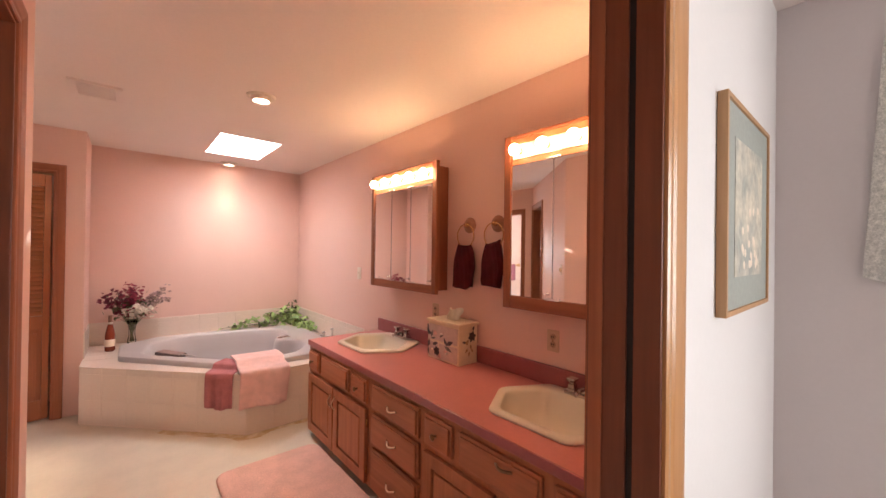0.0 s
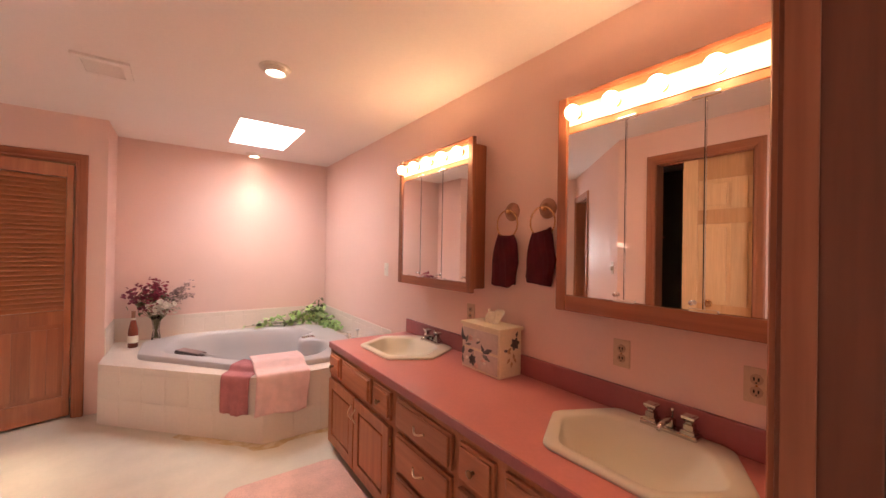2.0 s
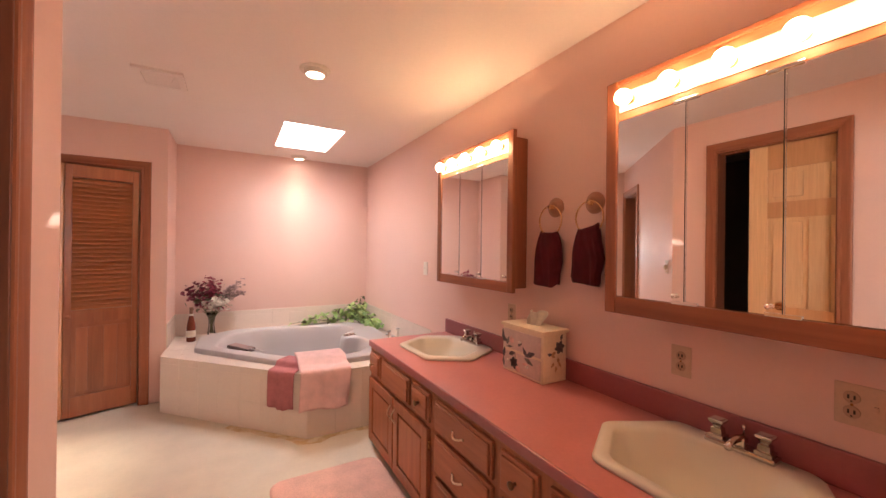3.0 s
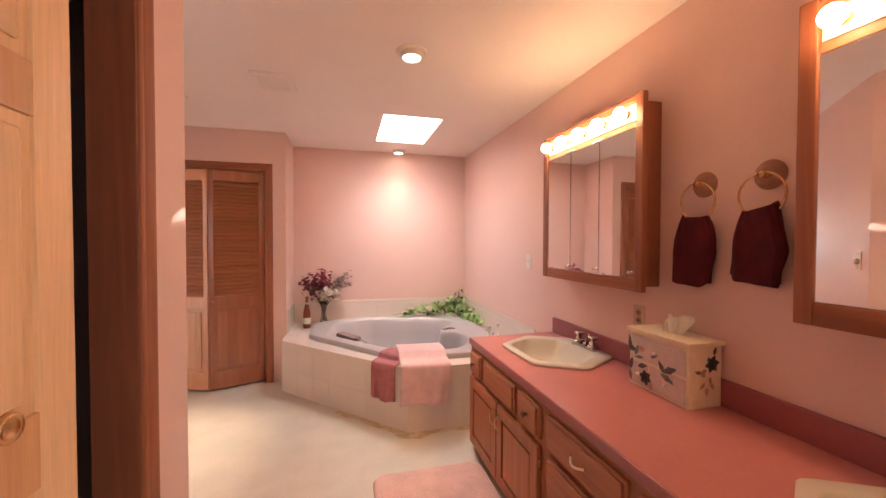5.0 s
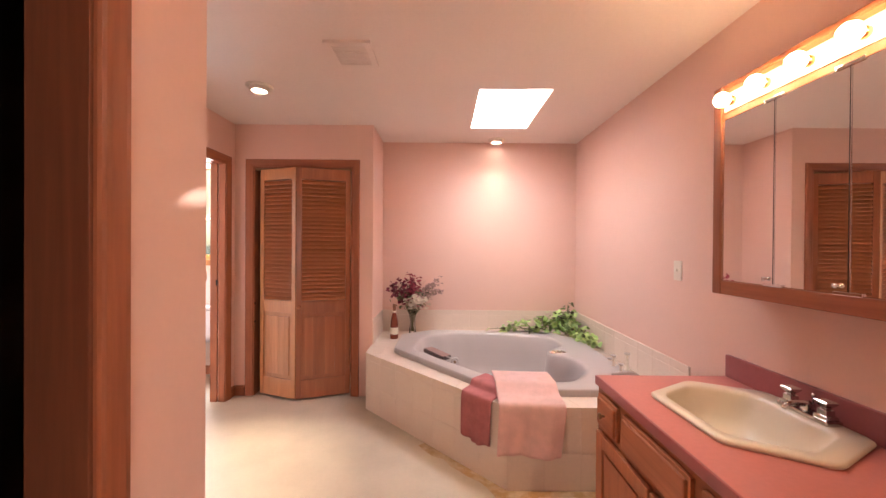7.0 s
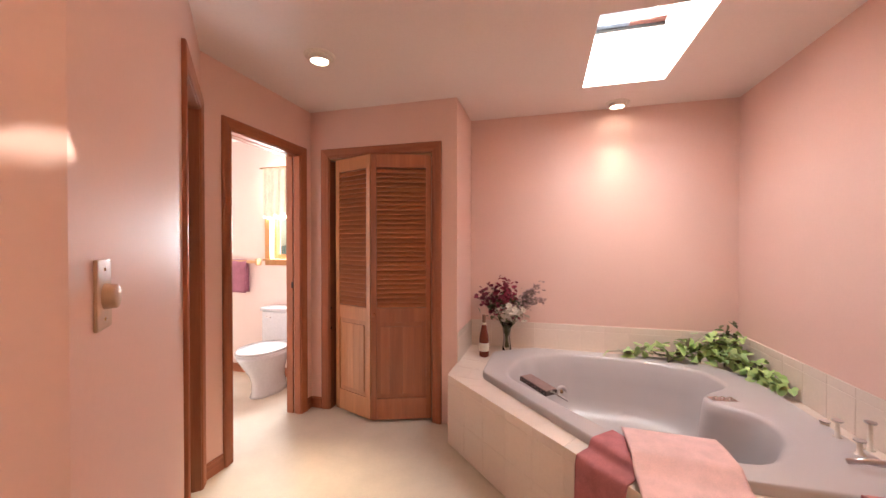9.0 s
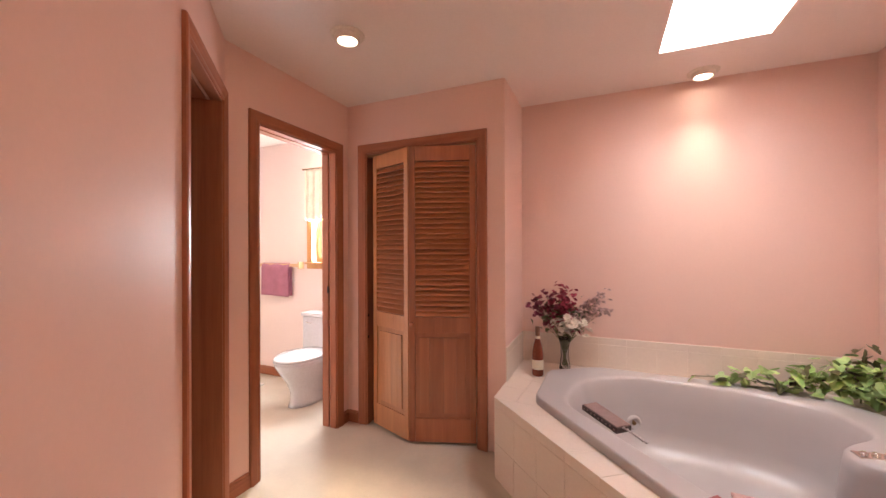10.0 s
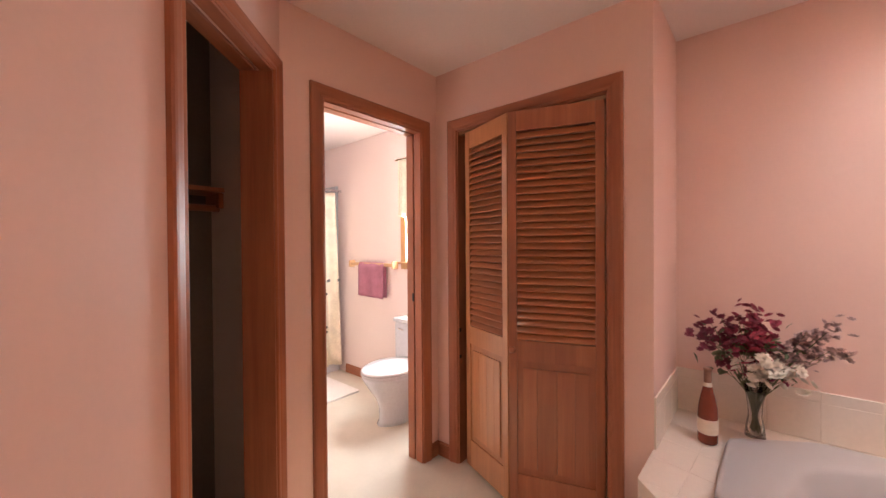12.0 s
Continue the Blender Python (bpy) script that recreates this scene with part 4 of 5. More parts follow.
part("seat", prism(rounded([(1.48, 4.13), (1.56, 4.62), (1.70, 4.56), (1.70, 4.33), (1.54, 4.11)], 0.06), 0.09, 0.22), M_TUB, tub, "moulded seat")
ctrl = part("control_plate", boxes((-0.065, 0.065, -0.028, 0.028, 0, 0.008), bevel=0.004, m=pose(1.665, 4.71, DZ + 0.038, 0, 0, 8)), M_CHROME, tub, "chrome whirlpool control plate")
for dx in (-0.038, 0.0, 0.038):
    part("button", lathe([(0.013, 0), (0.012, 0.009), (0.008, 0.011), (0, 0.011)], 14, m=pose(1.665, 4.71, DZ + 0.046, 0, 0, 8) @ pose(dx, 0, 0)), M_CHROME, ctrl, smooth=True)
for a, z, big in ((0.4, 0.27, 1.0), (2.107, 0.245, 1.75), (3.0, 0.27, 1.0)):
    p = _c + (by_angle(rounded(BASIN, 0.2), 64, _c)[int(a / (2 * math.pi) * 64)] - _c) * 0.925
    m = look((p.x, p.y, z), (2 * p.x - _c.x, 2 * p.y - _c.y, z)) @ Matrix.Scale(big, 4)
    jet = part("jet", lathe([(0.012, 0.004), (0.018, 0.009), (0.024, 0.008), (0.027, 0.002), (0.027, -0.006)], 20, m=m), M_TUB, tub, smooth=True)
    part("nozzle", lathe([(0.0, 0.007), (0.006, 0.006), (0.008, 0.002), (0.0125, 0.001), (0.0125, -0.004)], 16, m=m), M_ANTIQUE, jet, "dark nozzle", smooth=True)
M_SMOKE = material("brown_vinyl_pad", (0.10, 0.062, 0.058), 0.4, var=0.25, scale=45, bump=0.2)
M_PADTOP = material("mauve_brown_cover", (0.31, 0.20, 0.19), 0.4, var=0.1, scale=20, bump=0.1)
hp = thing("bath_pillow", pose(0.665, 4.69, DZ + 0.030, 0, 5, -47), "mauve brown padded bath rest with a bead chain on the tub", "bath rest")
part("pad", boxes((-0.118, 0.118, 0.0, 0.090, -0.022, 0.006), bevel=0.006), M_SMOKE, hp)
part("top_cover", boxes((-0.112, 0.112, 0.005, 0.086, 0.0062, 0.010), bevel=0.0015), M_PADTOP, hp, "mauve brown top cover")
for k in range(9):
    part("edge_stud", lathe([(0.0, 0.002), (0.004, 0.0015), (0.0055, 0.0)], 8, m=pose(-0.10 + 0.025 * k, -0.0002, -0.008 + 0.005 * (k % 2), 90)), M_PADTOP, hp)
chain = part("bead_chain", tube([(0.118, 0.03, 0.004), (0.16, 0.035, 0.012), (0.21, 0.03, 0.012), (0.25, 0.035, 0.010)], 0.0022, 6), M_SATIN, hp, "satin chrome bead chain", smooth=True)
for k in range(8):
    part("bead", lathe([(0.0, -0.0065), (0.0055, -0.003), (0.0065, 0.0), (0.0055, 0.003), (0.0, 0.0065)], 10, m=pose(0.126 + 0.017 * k, 0.033 + 0.003 * (k % 2), 0.009)), M_SATIN, chain, smooth=True)


def valve(x, y, label, tall):
    v = thing("tub_valve", pose(x, y, DZ + 0.041), label, "tap", "tub taps")
    part("stem", lathe([(0.017, 0), (0.017, 0.004), (0.010, 0.007), (0.008, tall - 0.010), (0.010, tall - 0.008)], 18), M_IVORY, v, "ivory stem", smooth=True)
    part("handle", lathe([(0.009, tall - 0.010), (0.018, tall - 0.008), (0.020, tall - 0.005), (0.020, tall - 0.001), (0.017, tall), (0, tall)], 20), M_SATIN, v, "flat satin chrome cap")


for x, y, tall in ((1.995, 4.513, 0.019), (1.962, 4.383, 0.078), (2.015, 4.295, 0.117), (1.946, 4.241, 0.061), (1.99, 4.143, 0.024)):
    valve(x, y, "ivory tub tap with a flat chrome cap on the ledge", tall)
sp = thing("tub_spout", pose(1.93, 4.10, DZ + 0.04), "low chrome tub spout on the rim", "spout")
part("body", tube([(0.05, 0.0, 0), (0.05, 0.0, 0.03), (0.02, 0.0, 0.042), (-0.05, 0.01, 0.040), (-0.10, 0.02, 0.026)], [0.018, 0.016, 0.014, 0.012, 0.010], 14), M_SATIN, sp, smooth=True)


# towels folded over the tub edge
def drape(m, w, z_low, inside, seed, lean=0.0, short=False, lift=0.0):
    prof = [(-0.17 - inside, DZ + 0.018), (-0.30, DZ + 0.050), (-0.17, DZ + 0.052), (-0.148, DZ + 0.040), (-0.12, DZ + 0.012), (-0.02, DZ + 0.010), (0.010, DZ + 0.004), (0.020, DZ - 0.03), (0.022, z_low)]
    prof[0] = (-0.30 - inside, DZ + 0.040)
    if short:
        prof = [(-0.22, DZ + 0.053), (-0.10, DZ + 0.053), (-0.080, DZ + 0.048), (-0.062, DZ + 0.014)] + prof[5:]
    pts = [Vector((n + (lift if z < DZ + 0.02 else 0), z + lift)) for n, z in prof]
    seg = [(b - a).length for a, b in zip(pts, pts[1:])]

    def fn(u, v):
        d, i = v * sum(seg), 0
        while i < len(seg) - 1 and d > seg[i]:
            d -= seg[i]
            i += 1
        p = pts[i].lerp(pts[i + 1], min(1, d / seg[i]))
        hang = max(0, (DZ - p.y) / (DZ - z_low))
        x = (u - 0.5) * w * (1 - 0.06 * hang * math.sin(seed)) + lean * hang
        n = p.x + 0.010 * hang * math.sin(9 * u + seed) + 0.006 * hang * math.sin(23 * u + seed * 2) + 0.002 * math.sin(7 * u + 9 * v)
        z = p.y + 0.006 * math.sin(5 * u + seed) * (0.3 + hang)
        return m @ Vector((x, -max(n, -9), z))
    return cloth(fn, 36, 44, 0.006 if short else 0.011)


mesh("bath_towel", drape(pose(1.232, 3.777, 0, 0, 0, -2), 0.36, 0.19, 0.10, 1.0, -0.02, lift=0.027), M_PINKTERRY, "pale pink bath towel folded over the tub edge", "towel", smooth=True)
mesh("bath_towel", drape(pose(0.950, 3.938, 0, 0, 0, -45.8), 0.23, 0.20, 0.03, 2.4, 0.0, True), M_ROSETERRY, "dusty rose towel folded over the tub corner", "towel", smooth=True)


def rug_top():
    outline = rounded([(0.82, 2.25), (1.47, 2.25), (1.47, 3.32), (0.82, 3.32)], 0.09, 6)
    bm = bmesh.new()
    c = Vector((1.145, 2.77))
    last = None
    for k, z in ((1.0, 0.001), (1.005, 0.010), (0.99, 0.020), (0.95, 0.024), (0.5, 0.025)):
        ring = [bm.verts.new((c.x + (x - c.x) * k, c.y + (y - c.y) * k, z)) for x, y in outline]
        if last:
            for i in range(len(ring)):
                j = (i + 1) % len(ring)
                bm.faces.new((last[i], last[j], ring[j], ring[i]))
        last = ring
    bm.faces.new(last)
    return bm


mesh("bath_rug", rug_top(), M_RUG, "pink tufted bath rug in front of the vanity", "rug", smooth=True)

# ---- bottle, flowers and ivy ----
M_WINE = plain("rose_wine_glass", (0.21, 0.045, 0.025), 0.08)
M_FOIL = material("copper_foil", (0.30, 0.15, 0.10), 0.4, metal=0.5, var=0.05)
M_LABEL = material("cream_label", (0.80, 0.70, 0.58), 0.7, var=0.03)
b = thing("wine_bottle", pose(0.278, 5.285, DZ + 0.002), "rose wine bottle with a cream label on the deck", "bottle")
part("glass", lathe([(0.0, 0.002), (0.034, 0.0), (0.038, 0.006), (0.038, 0.12), (0.0355, 0.16), (0.027, 0.205), (0.018, 0.245), (0.0148, 0.27), (0.0142, 0.29)], 24), M_WINE, b, smooth=True)
part("foil", lathe([(0.0150, 0.262), (0.0152, 0.318), (0.0165, 0.319), (0.0165, 0.328), (0.0, 0.329)], 20), M_FOIL, b, smooth=True)
part("neck_label", lathe([(0.0185, 0.2495), (0.0172, 0.258), (0.0160, 0.266), (0.0150, 0.267)], 20), M_LABEL, b, "cream neck band", smooth=True)
part("label", lathe([(0.0386, 0.045), (0.0388, 0.046), (0.0388, 0.108), (0.0386, 0.109)], 24), M_LABEL, b, "cream paper label", smooth=True)

M_GLASS = plain("clear_glass", (0.92, 0.94, 0.94), 0.04, 0.0, 1.0, 1.45)
M_STEM = material("dry_stem", (0.20, 0.20, 0.10), 0.7, var=0.1, scale=20)
M_PLUM = material("plum_petals", (0.27, 0.04, 0.08), 0.7, var=0.15, scale=30, rand=0.3)
M_CRIMSON = material("crimson_petals", (0.44, 0.06, 0.11), 0.7, var=0.15, scale=30, rand=0.3)
M_CREAM_PETAL = material("cream_petals", (0.80, 0.70, 0.60), 0.7, var=0.06, scale=30, rand=0.06)
M_MAUVE = material("mauve_heather", (0.56, 0.37, 0.36), 0.8, var=0.15, scale=30, rand=0.25)
M_LEAF = material("dull_green_leaf", (0.17, 0.18, 0.09), 0.6, var=0.15, scale=25, rand=0.25)
v = thing("flower_vase", pose(0.437, 5.47, DZ + 0.002), "clear glass vase of plum, crimson and cream flowers", "vase")
part("vase", lathe([(0.0, 0.004), (0.036, 0.002), (0.040, 0.006), (0.034, 0.05), (0.026, 0.10), (0.028, 0.15), (0.036, 0.20), (0.046, 0.245), (0.044, 0.245), (0.033, 0.20), (0.025, 0.15), (0.022, 0.10), (0.028, 0.05), (0.03, 0.012), (0, 0.010)], 24), M_GLASS, v, smooth=True)


def bloom(r, petals, rows):
    """A round flower of cupped petals."""
    bm = bmesh.new()
    for k in range(rows):
        tilt, rr = 0.25 + 0.5 * k, r * (1 - 0.28 * k)
        for i in range(petals):
            a = 2 * math.pi * (i + 0.5 * k) / petals
            d, s = Vector((math.cos(a), math.sin(a), 0)), Vector((-math.sin(a), math.cos(a), 0))
            up = Vector((0, 0, 1))
            base = up * 0.002 * k
            mid = d * rr * 0.55 * math.cos(tilt * 0.6) + up * rr * 0.55 * math.sin(tilt)
            tip = d * rr * math.cos(tilt) + up * rr * math.sin(tilt) * 0.9
            q = [bm.verts.new(base), bm.verts.new(mid + s * rr * 0.34), bm.verts.new(tip + s * rr * 0.16), bm.verts.new(tip - s * rr * 0.16), bm.verts.new(mid - s * rr * 0.34)]
            bm.faces.new(q)
    return bm


def leaf_mesh(l, w):
    bm = bmesh.new()
    rows = [(0.0, 0.05), (0.25, 0.85), (0.5, 1.0), (0.78, 0.6), (1.0, 0.03)]
    prev = None
    for t, k in rows:
        z = -0.18 * l * t * t
        row = [bm.verts.new((t * l, -w / 2 * k, z + 0.12 * w * k)), bm.verts.new((t * l, 0, z)), bm.verts.new((t * l, w / 2 * k, z + 0.12 * w * k))]
        if prev:
            bm.faces.new((prev[0], row[0], row[1], prev[1]))
            bm.faces.new((prev[1], row[1], row[2], prev[2]))
        prev = row
    return bm


def repeat(ob, first, m):
    o = ob if first else ob.copy()
    if not first:
        scene.collection.objects.link(o)
    o.matrix_local = m
    return o


random.seed(11)
heads = {"plum": part("bloom", bloom(0.020, 7, 3), M_PLUM, v), "crimson": part("bloom", bloom(0.0205, 8, 3), M_CRIMSON, v),
         "cream": part("bloom", bloom(0.0235, 8, 3), M_CREAM_PETAL, v), "mauve": part("sprig", bloom(0.017, 6, 3), M_MAUVE, v)}
leaf = part("leaf", leaf_mesh(0.042, 0.021), M_LEAF, v)
used = set()


def place(kind, p, tilt, spin):
    o = heads[kind] if kind != "leaf" else leaf
    repeat(o, kind not in used, Matrix.Translation(p) @ Euler((radians(tilt * math.sin(spin)), radians(tilt * math.cos(spin)), random.uniform(0, 6.3))).to_matrix().to_4x4() @ Matrix.Scale(random.uniform(0.75, 1.2), 4))
    used.add(kind)


tops = []
for kind, n, cx, cz, sx, sz, dy in (("plum", 100, -0.115, 0.44, 0.09, 0.085, 0.08), ("crimson", 130, 0.0, 0.45, 0.07, 0.13, 0.08), ("cream", 56, 0.055, 0.335, 0.085, 0.05, 0.08),
                                    ("mauve", 170, 0.165, 0.46, 0.10, 0.10, 0.06), ("leaf", 150, -0.03, 0.385, 0.14, 0.09, 0.07)):
    for i in range(n):
        x, z = cx + max(-1.4, min(1.4, random.gauss(0, 0.65))) * sx, cz + max(-1.3, min(1.3, random.gauss(0, 0.65))) * sz
        if kind == "mauve":
            z = (0.36 + x * 0.70 if i % 2 else 0.34 + x * 0.36) + max(-0.05, min(0.05, random.gauss(0, 0.022)))
        p = Vector((x, random.uniform(-dy, dy * 0.8) - (0.12 if kind == "cream" else 0.02), z))
        p.y, p.z = min(p.y, 0.10), max(p.z, 0.28)
        place(kind, p, random.uniform(15, 65), random.uniform(0, 6.3))
        if i % 13 == 0:
            tops.append(p)
for p in tops:
    part("stem", tube([(random.uniform(-0.022, 0.022), random.uniform(-0.022, 0.022), 0.03), (random.uniform(-0.009, 0.009), random.uniform(-0.009, 0.009), 0.11), (p.x * 0.15, p.y * 0.15, 0.20), (p.x * 0.6, p.y * 0.6, 0.20 + (p.z - 0.2) * 0.6), tuple(p)], [0.0022, 0.0022, 0.0020, 0.0014, 0.0010], 5), M_STEM, v)

M_IVY = material("ivy_leaf", (0.42, 0.55, 0.21), 0.5, var=0.2, scale=22, rand=0.3, second=(0.30, 0.46, 0.15))
M_IVYDARK = material("dry_ivy_leaf", (0.13, 0.12, 0.05), 0.5, var=0.2, scale=22, rand=0.35)
ivy = thing("ivy_plant", pose(0, 0, 0), "trailing green ivy on the back corner of the tub deck", "plant")


def ivy_leaf(r):
    bm = bmesh.new()
    shape = [(0, 0.0), (-0.35, 0.42), (-0.25, 0.62), (0.15, 0.68), (0.25, 0.45), (0.62, 0.40), (1.0, 0.0)]
    pts = [(x, y) for x, y in shape] + [(x, -y) for x, y in shape[-2:0:-1]]
    c = bm.verts.new((0.25 * r, 0, 0))
    vs = [bm.verts.new((x * r, y * r, 0.22 * abs(y) * r - 0.10 * x * x * r)) for x, y in pts]
    for i in range(len(vs)):
        bm.faces.new((c, vs[i], vs[(i + 1) % len(vs)]))
    return bm


lf, ld = part("leaf", ivy_leaf(0.046), M_IVY, ivy), part("leaf", ivy_leaf(0.05), M_IVYDARK, ivy, "browned ivy leaf")
random.seed(21)
runs = [((1.17, 5.43), (2.0, 5.44), 140, 0.46), ((1.98, 5.50), (2.04, 4.92), 115, 1.35)]
first, firstd = True, True
for (x0, y0), (x1, y1), n, bias in runs:
    for i in range(n):
        t = ((i + random.random()) / n) ** bias
        near = (t if x0 < 1.5 else 1 - t) ** 1.4
        x, y = x0 + (x1 - x0) * t + random.gauss(0, 0.022 + 0.03 * (t if x0 < 1.5 else 1 - t)), y0 + (y1 - y0) * t + random.gauss(0, 0.02 + 0.03 * (t if x0 < 1.5 else 1 - t))
        x, y = min(x, 2.075), min(y, 5.565)
        h = DZ + 0.05 + random.random() * (0.04 + 0.17 * near)
        dark = random.random() < 0.10 + 0.12 * (h > 0.64)
        m = Matrix.Translation((x, y - 0.02 * near, h)) @ Euler((random.uniform(-0.7, 0.7), random.uniform(-0.2, 0.9), random.uniform(0, 6.3))).to_matrix().to_4x4() @ Matrix.Scale(random.uniform(0.75, 1.5), 4)
        if dark:
            repeat(ld, firstd, m)
            firstd = False
        else:
            repeat(lf, first, m)
            first = False
for k in range(5):
    repeat(ld, False, Matrix.Translation((2.02 + random.uniform(-0.03, 0.03), 5.50 + random.uniform(-0.03, 0.03), 0.69 + 0.022 * k)) @ Euler((random.uniform(-0.6, 0.6), random.uniform(0.2, 1.1), k * 1.3)).to_matrix().to_4x4())
part("vine", tube([(1.20, 5.50, DZ + 0.05), (1.4, 5.50, DZ + 0.07), (1.6, 5.48, DZ + 0.055), (1.8, 5.50, DZ + 0.09), (1.98, 5.49, DZ + 0.06), (2.04, 5.3, DZ + 0.07), (2.05, 5.05, DZ + 0.04), (2.045, 4.86, DZ + 0.04)], 0.003, 6), M_STEM, ivy)
part("vine", tube([(1.99, 5.50, DZ + 0.0), (2.0, 5.51, DZ + 0.15), (2.01, 5.50, DZ + 0.30)], 0.004, 6), M_STEM, ivy)

# ---- ceiling fittings ----
for x, y in CANS:
    c = thing("can_light", pose(x, y, CEIL), "white round can light, lit, in the ceiling", "ceiling light", "can lights")
    part("trim_ring", lathe([(0.088, 0.0), (0.086, -0.006), (0.074, -0.010), (0.064, -0.008)], 32), M_IVORY, c, smooth=True)
    part("collar", lathe([(0.064, -0.004), (0.062, -0.030), (0.056, -0.036), (0.050, -0.034), (0.050, -0.026)], 32), M_IVORY, c, smooth=True)
    part("lamp_face", lathe([(0.0, -0.024), (0.030, -0.0235), (0.0515, -0.022)], 28), M_CANGLOW, c, "glowing lamp face", smooth=True)
vt = thing("ceiling_vent", pose(0.225, 3.83, CEIL), "white square ceiling exhaust vent", "vent")
part("frame", sheet([(-0.125, -0.135), (0.125, -0.135), (0.125, 0.135), (-0.125, 0.135)], [[(-0.09, -0.10), (0.09, -0.10), (0.09, 0.10), (-0.09, 0.10)]], -0.016, 0.0), M_CEIL, vt)
for i in range(11):
    part("slat", boxes((-0.091, 0.091, -0.095 + i * 0.0185, -0.083 + i * 0.0185, -0.013, -0.006)), M_CEIL, vt)
part("backing", boxes((-0.09, 0.09, -0.10, 0.10, -0.003, -0.001)), M_IVORY, vt)
# Two coloured strips stand in for the outdoor view through the skylight glass.
M_VIEWBLUE = material("blue_outdoor_view", (0.09, 0.12, 0.16), 0.5, var=0.2, scale=18)
M_VIEWRED = material("brick_outdoor_view", (0.16, 0.055, 0.04), 0.55, var=0.2, scale=18)
win = thing("window_1", pose(0, 0, 0), "fixed skylight glazing with a timber frame", "skylight", kind="structure")
zt = CEIL + WELL
part("frame_bar", boxes((sx0, sx1, sy0, sy0 + 0.03, zt - 0.03, zt)), M_TRIM_H, win)
# Added bar: cuts the sun beam so its patch on the wall stays narrow.
part("sun_stop_bar", boxes((sx1 - 0.082, sx1 - 0.001, sy0 + 0.031, sy1 - 0.061, zt - 0.035, zt - 0.012), bevel=0.003), M_CEIL, win, "white bar added to trim the sun patch")
part("view_strip", boxes((sx0 + 0.29, sx1 - 0.001, sy1 - 0.060, sy1 - 0.002, zt - 0.040, zt - 0.012), bevel=0.004), M_VIEWRED, win, "reddish strip standing in for the outdoor view")
part("view_strip", boxes((sx0, sx0 + 0.288, sy1 - 0.060, sy1 - 0.002, zt - 0.042, zt - 0.012), bevel=0.004), M_VIEWBLUE, win, "blue grey strip standing in for the outdoor view")
part("seal", boxes((sx0, sx1, sy1 - 0.016, sy1 - 0.001, zt - 0.060, zt - 0.043)), M_BLACK, win, "dark rubber seal")
g = part("pane", boxes((sx0 - 0.02, sx1 + 0.02, sy0 - 0.02, sy1 + 0.02, zt + 0.002, zt + 0.008)), M_GLASS, win)
g.visible_shadow = False

# ---- toilet room ----
M_PORCELAIN = material("white_porcelain", (0.64, 0.64, 0.67), 0.12, var=0.0, bump=0, gloss_var=0.0, coat=0.5)
M_LACE = material("cream_voile", (0.86, 0.80, 0.66), 0.9, var=0.05, scale=12)
M_SHOWERCURTAIN = material("cream_shower_curtain", (0.85, 0.76, 0.60), 0.85, var=0.06, scale=10)
M_SHOWERWALL = material("grey_shower_panel", (0.44, 0.45, 0.46), 0.3, var=0.02)
M_MAT = material("white_bath_mat", (0.84, 0.78, 0.74), 0.95, var=0.03, bump=0.8, bump_scale=240)
M_MAUVETERRY = material("mauve_terry", (0.43, 0.17, 0.24), 0.95, var=0.06, scale=16, grain=0.08, grain_scale=300, bump=0.9, bump_scale=420)
t = thing("toilet", pose(-1.71, 5.60, 0), "grey white porcelain toilet with its lid down", "toilet")


def oval(cx, cy, rx, ry, n=36, front=1.0):
    return [(cx + rx * math.cos(2 * math.pi * k / n), cy + ry * math.sin(2 * math.pi * k / n) * (front if math.sin(2 * math.pi * k / n) < 0 else 1)) for k in range(n)]


def loft(rows):
    bm = bmesh.new()
    rings = [[bm.verts.new((x, y, z)) for x, y in o] for o, z in rows]
    for a, b2 in zip(rings, rings[1:]):
        for i in range(len(a)):
            j = (i + 1) % len(a)
            bm.faces.new((a[i], a[j], b2[j], b2[i]))
    bm.faces.new(rings[0][::-1])
    bm.faces.new(rings[-1])
    return bm


part("bowl", loft([(oval(0, -0.34, 0.115, 0.20, front=1.05), 0.0), (oval(0, -0.34, 0.11, 0.19), 0.03), (oval(0, -0.35, 0.10, 0.18), 0.12), (oval(0, -0.37, 0.12, 0.19), 0.20),
                   (oval(0, -0.40, 0.165, 0.22), 0.29), (oval(0, -0.42, 0.185, 0.245), 0.36), (oval(0, -0.42, 0.188, 0.25), 0.385)]), M_PORCELAIN, t, smooth=True)
part("seat", loft([(oval(0, -0.42, 0.188, 0.25), 0.387), (oval(0, -0.42, 0.194, 0.256), 0.393), (oval(0, -0.42, 0.190, 0.252), 0.404)]), M_PORCELAIN, t)
part("lid", loft([(oval(0, -0.42, 0.188, 0.252), 0.407), (oval(0, -0.42, 0.193, 0.258), 0.413), (oval(0, -0.42, 0.180, 0.24), 0.428), (oval(0, -0.42, 0.10, 0.14), 0.433)]), M_PORCELAIN, t, smooth=True)
part("tank", boxes((-0.215, 0.215, -0.195, -0.02, 0.38, 0.70), bevel=0.02), M_PORCELAIN, t)
part("tank_lid", boxes((-0.225, 0.225, -0.205, -0.015, 0.701, 0.735), bevel=0.010), M_PORCELAIN, t)
part("flush_lever", tube([(-0.15, -0.197, 0.65), (-0.15, -0.212, 0.65), (-0.09, -0.215, 0.645)], 0.006, 8), M_CHROME, t, smooth=True)

bar = thing("towel_bar", pose(0, 5.61, 1.168), "oak towel bar on the toilet room wall", "towel bar")
part("rail", boxes((-2.78, -2.10, -0.058, -0.044, -0.016, 0.016), bevel=0.004), M_PALEWOOD, bar)
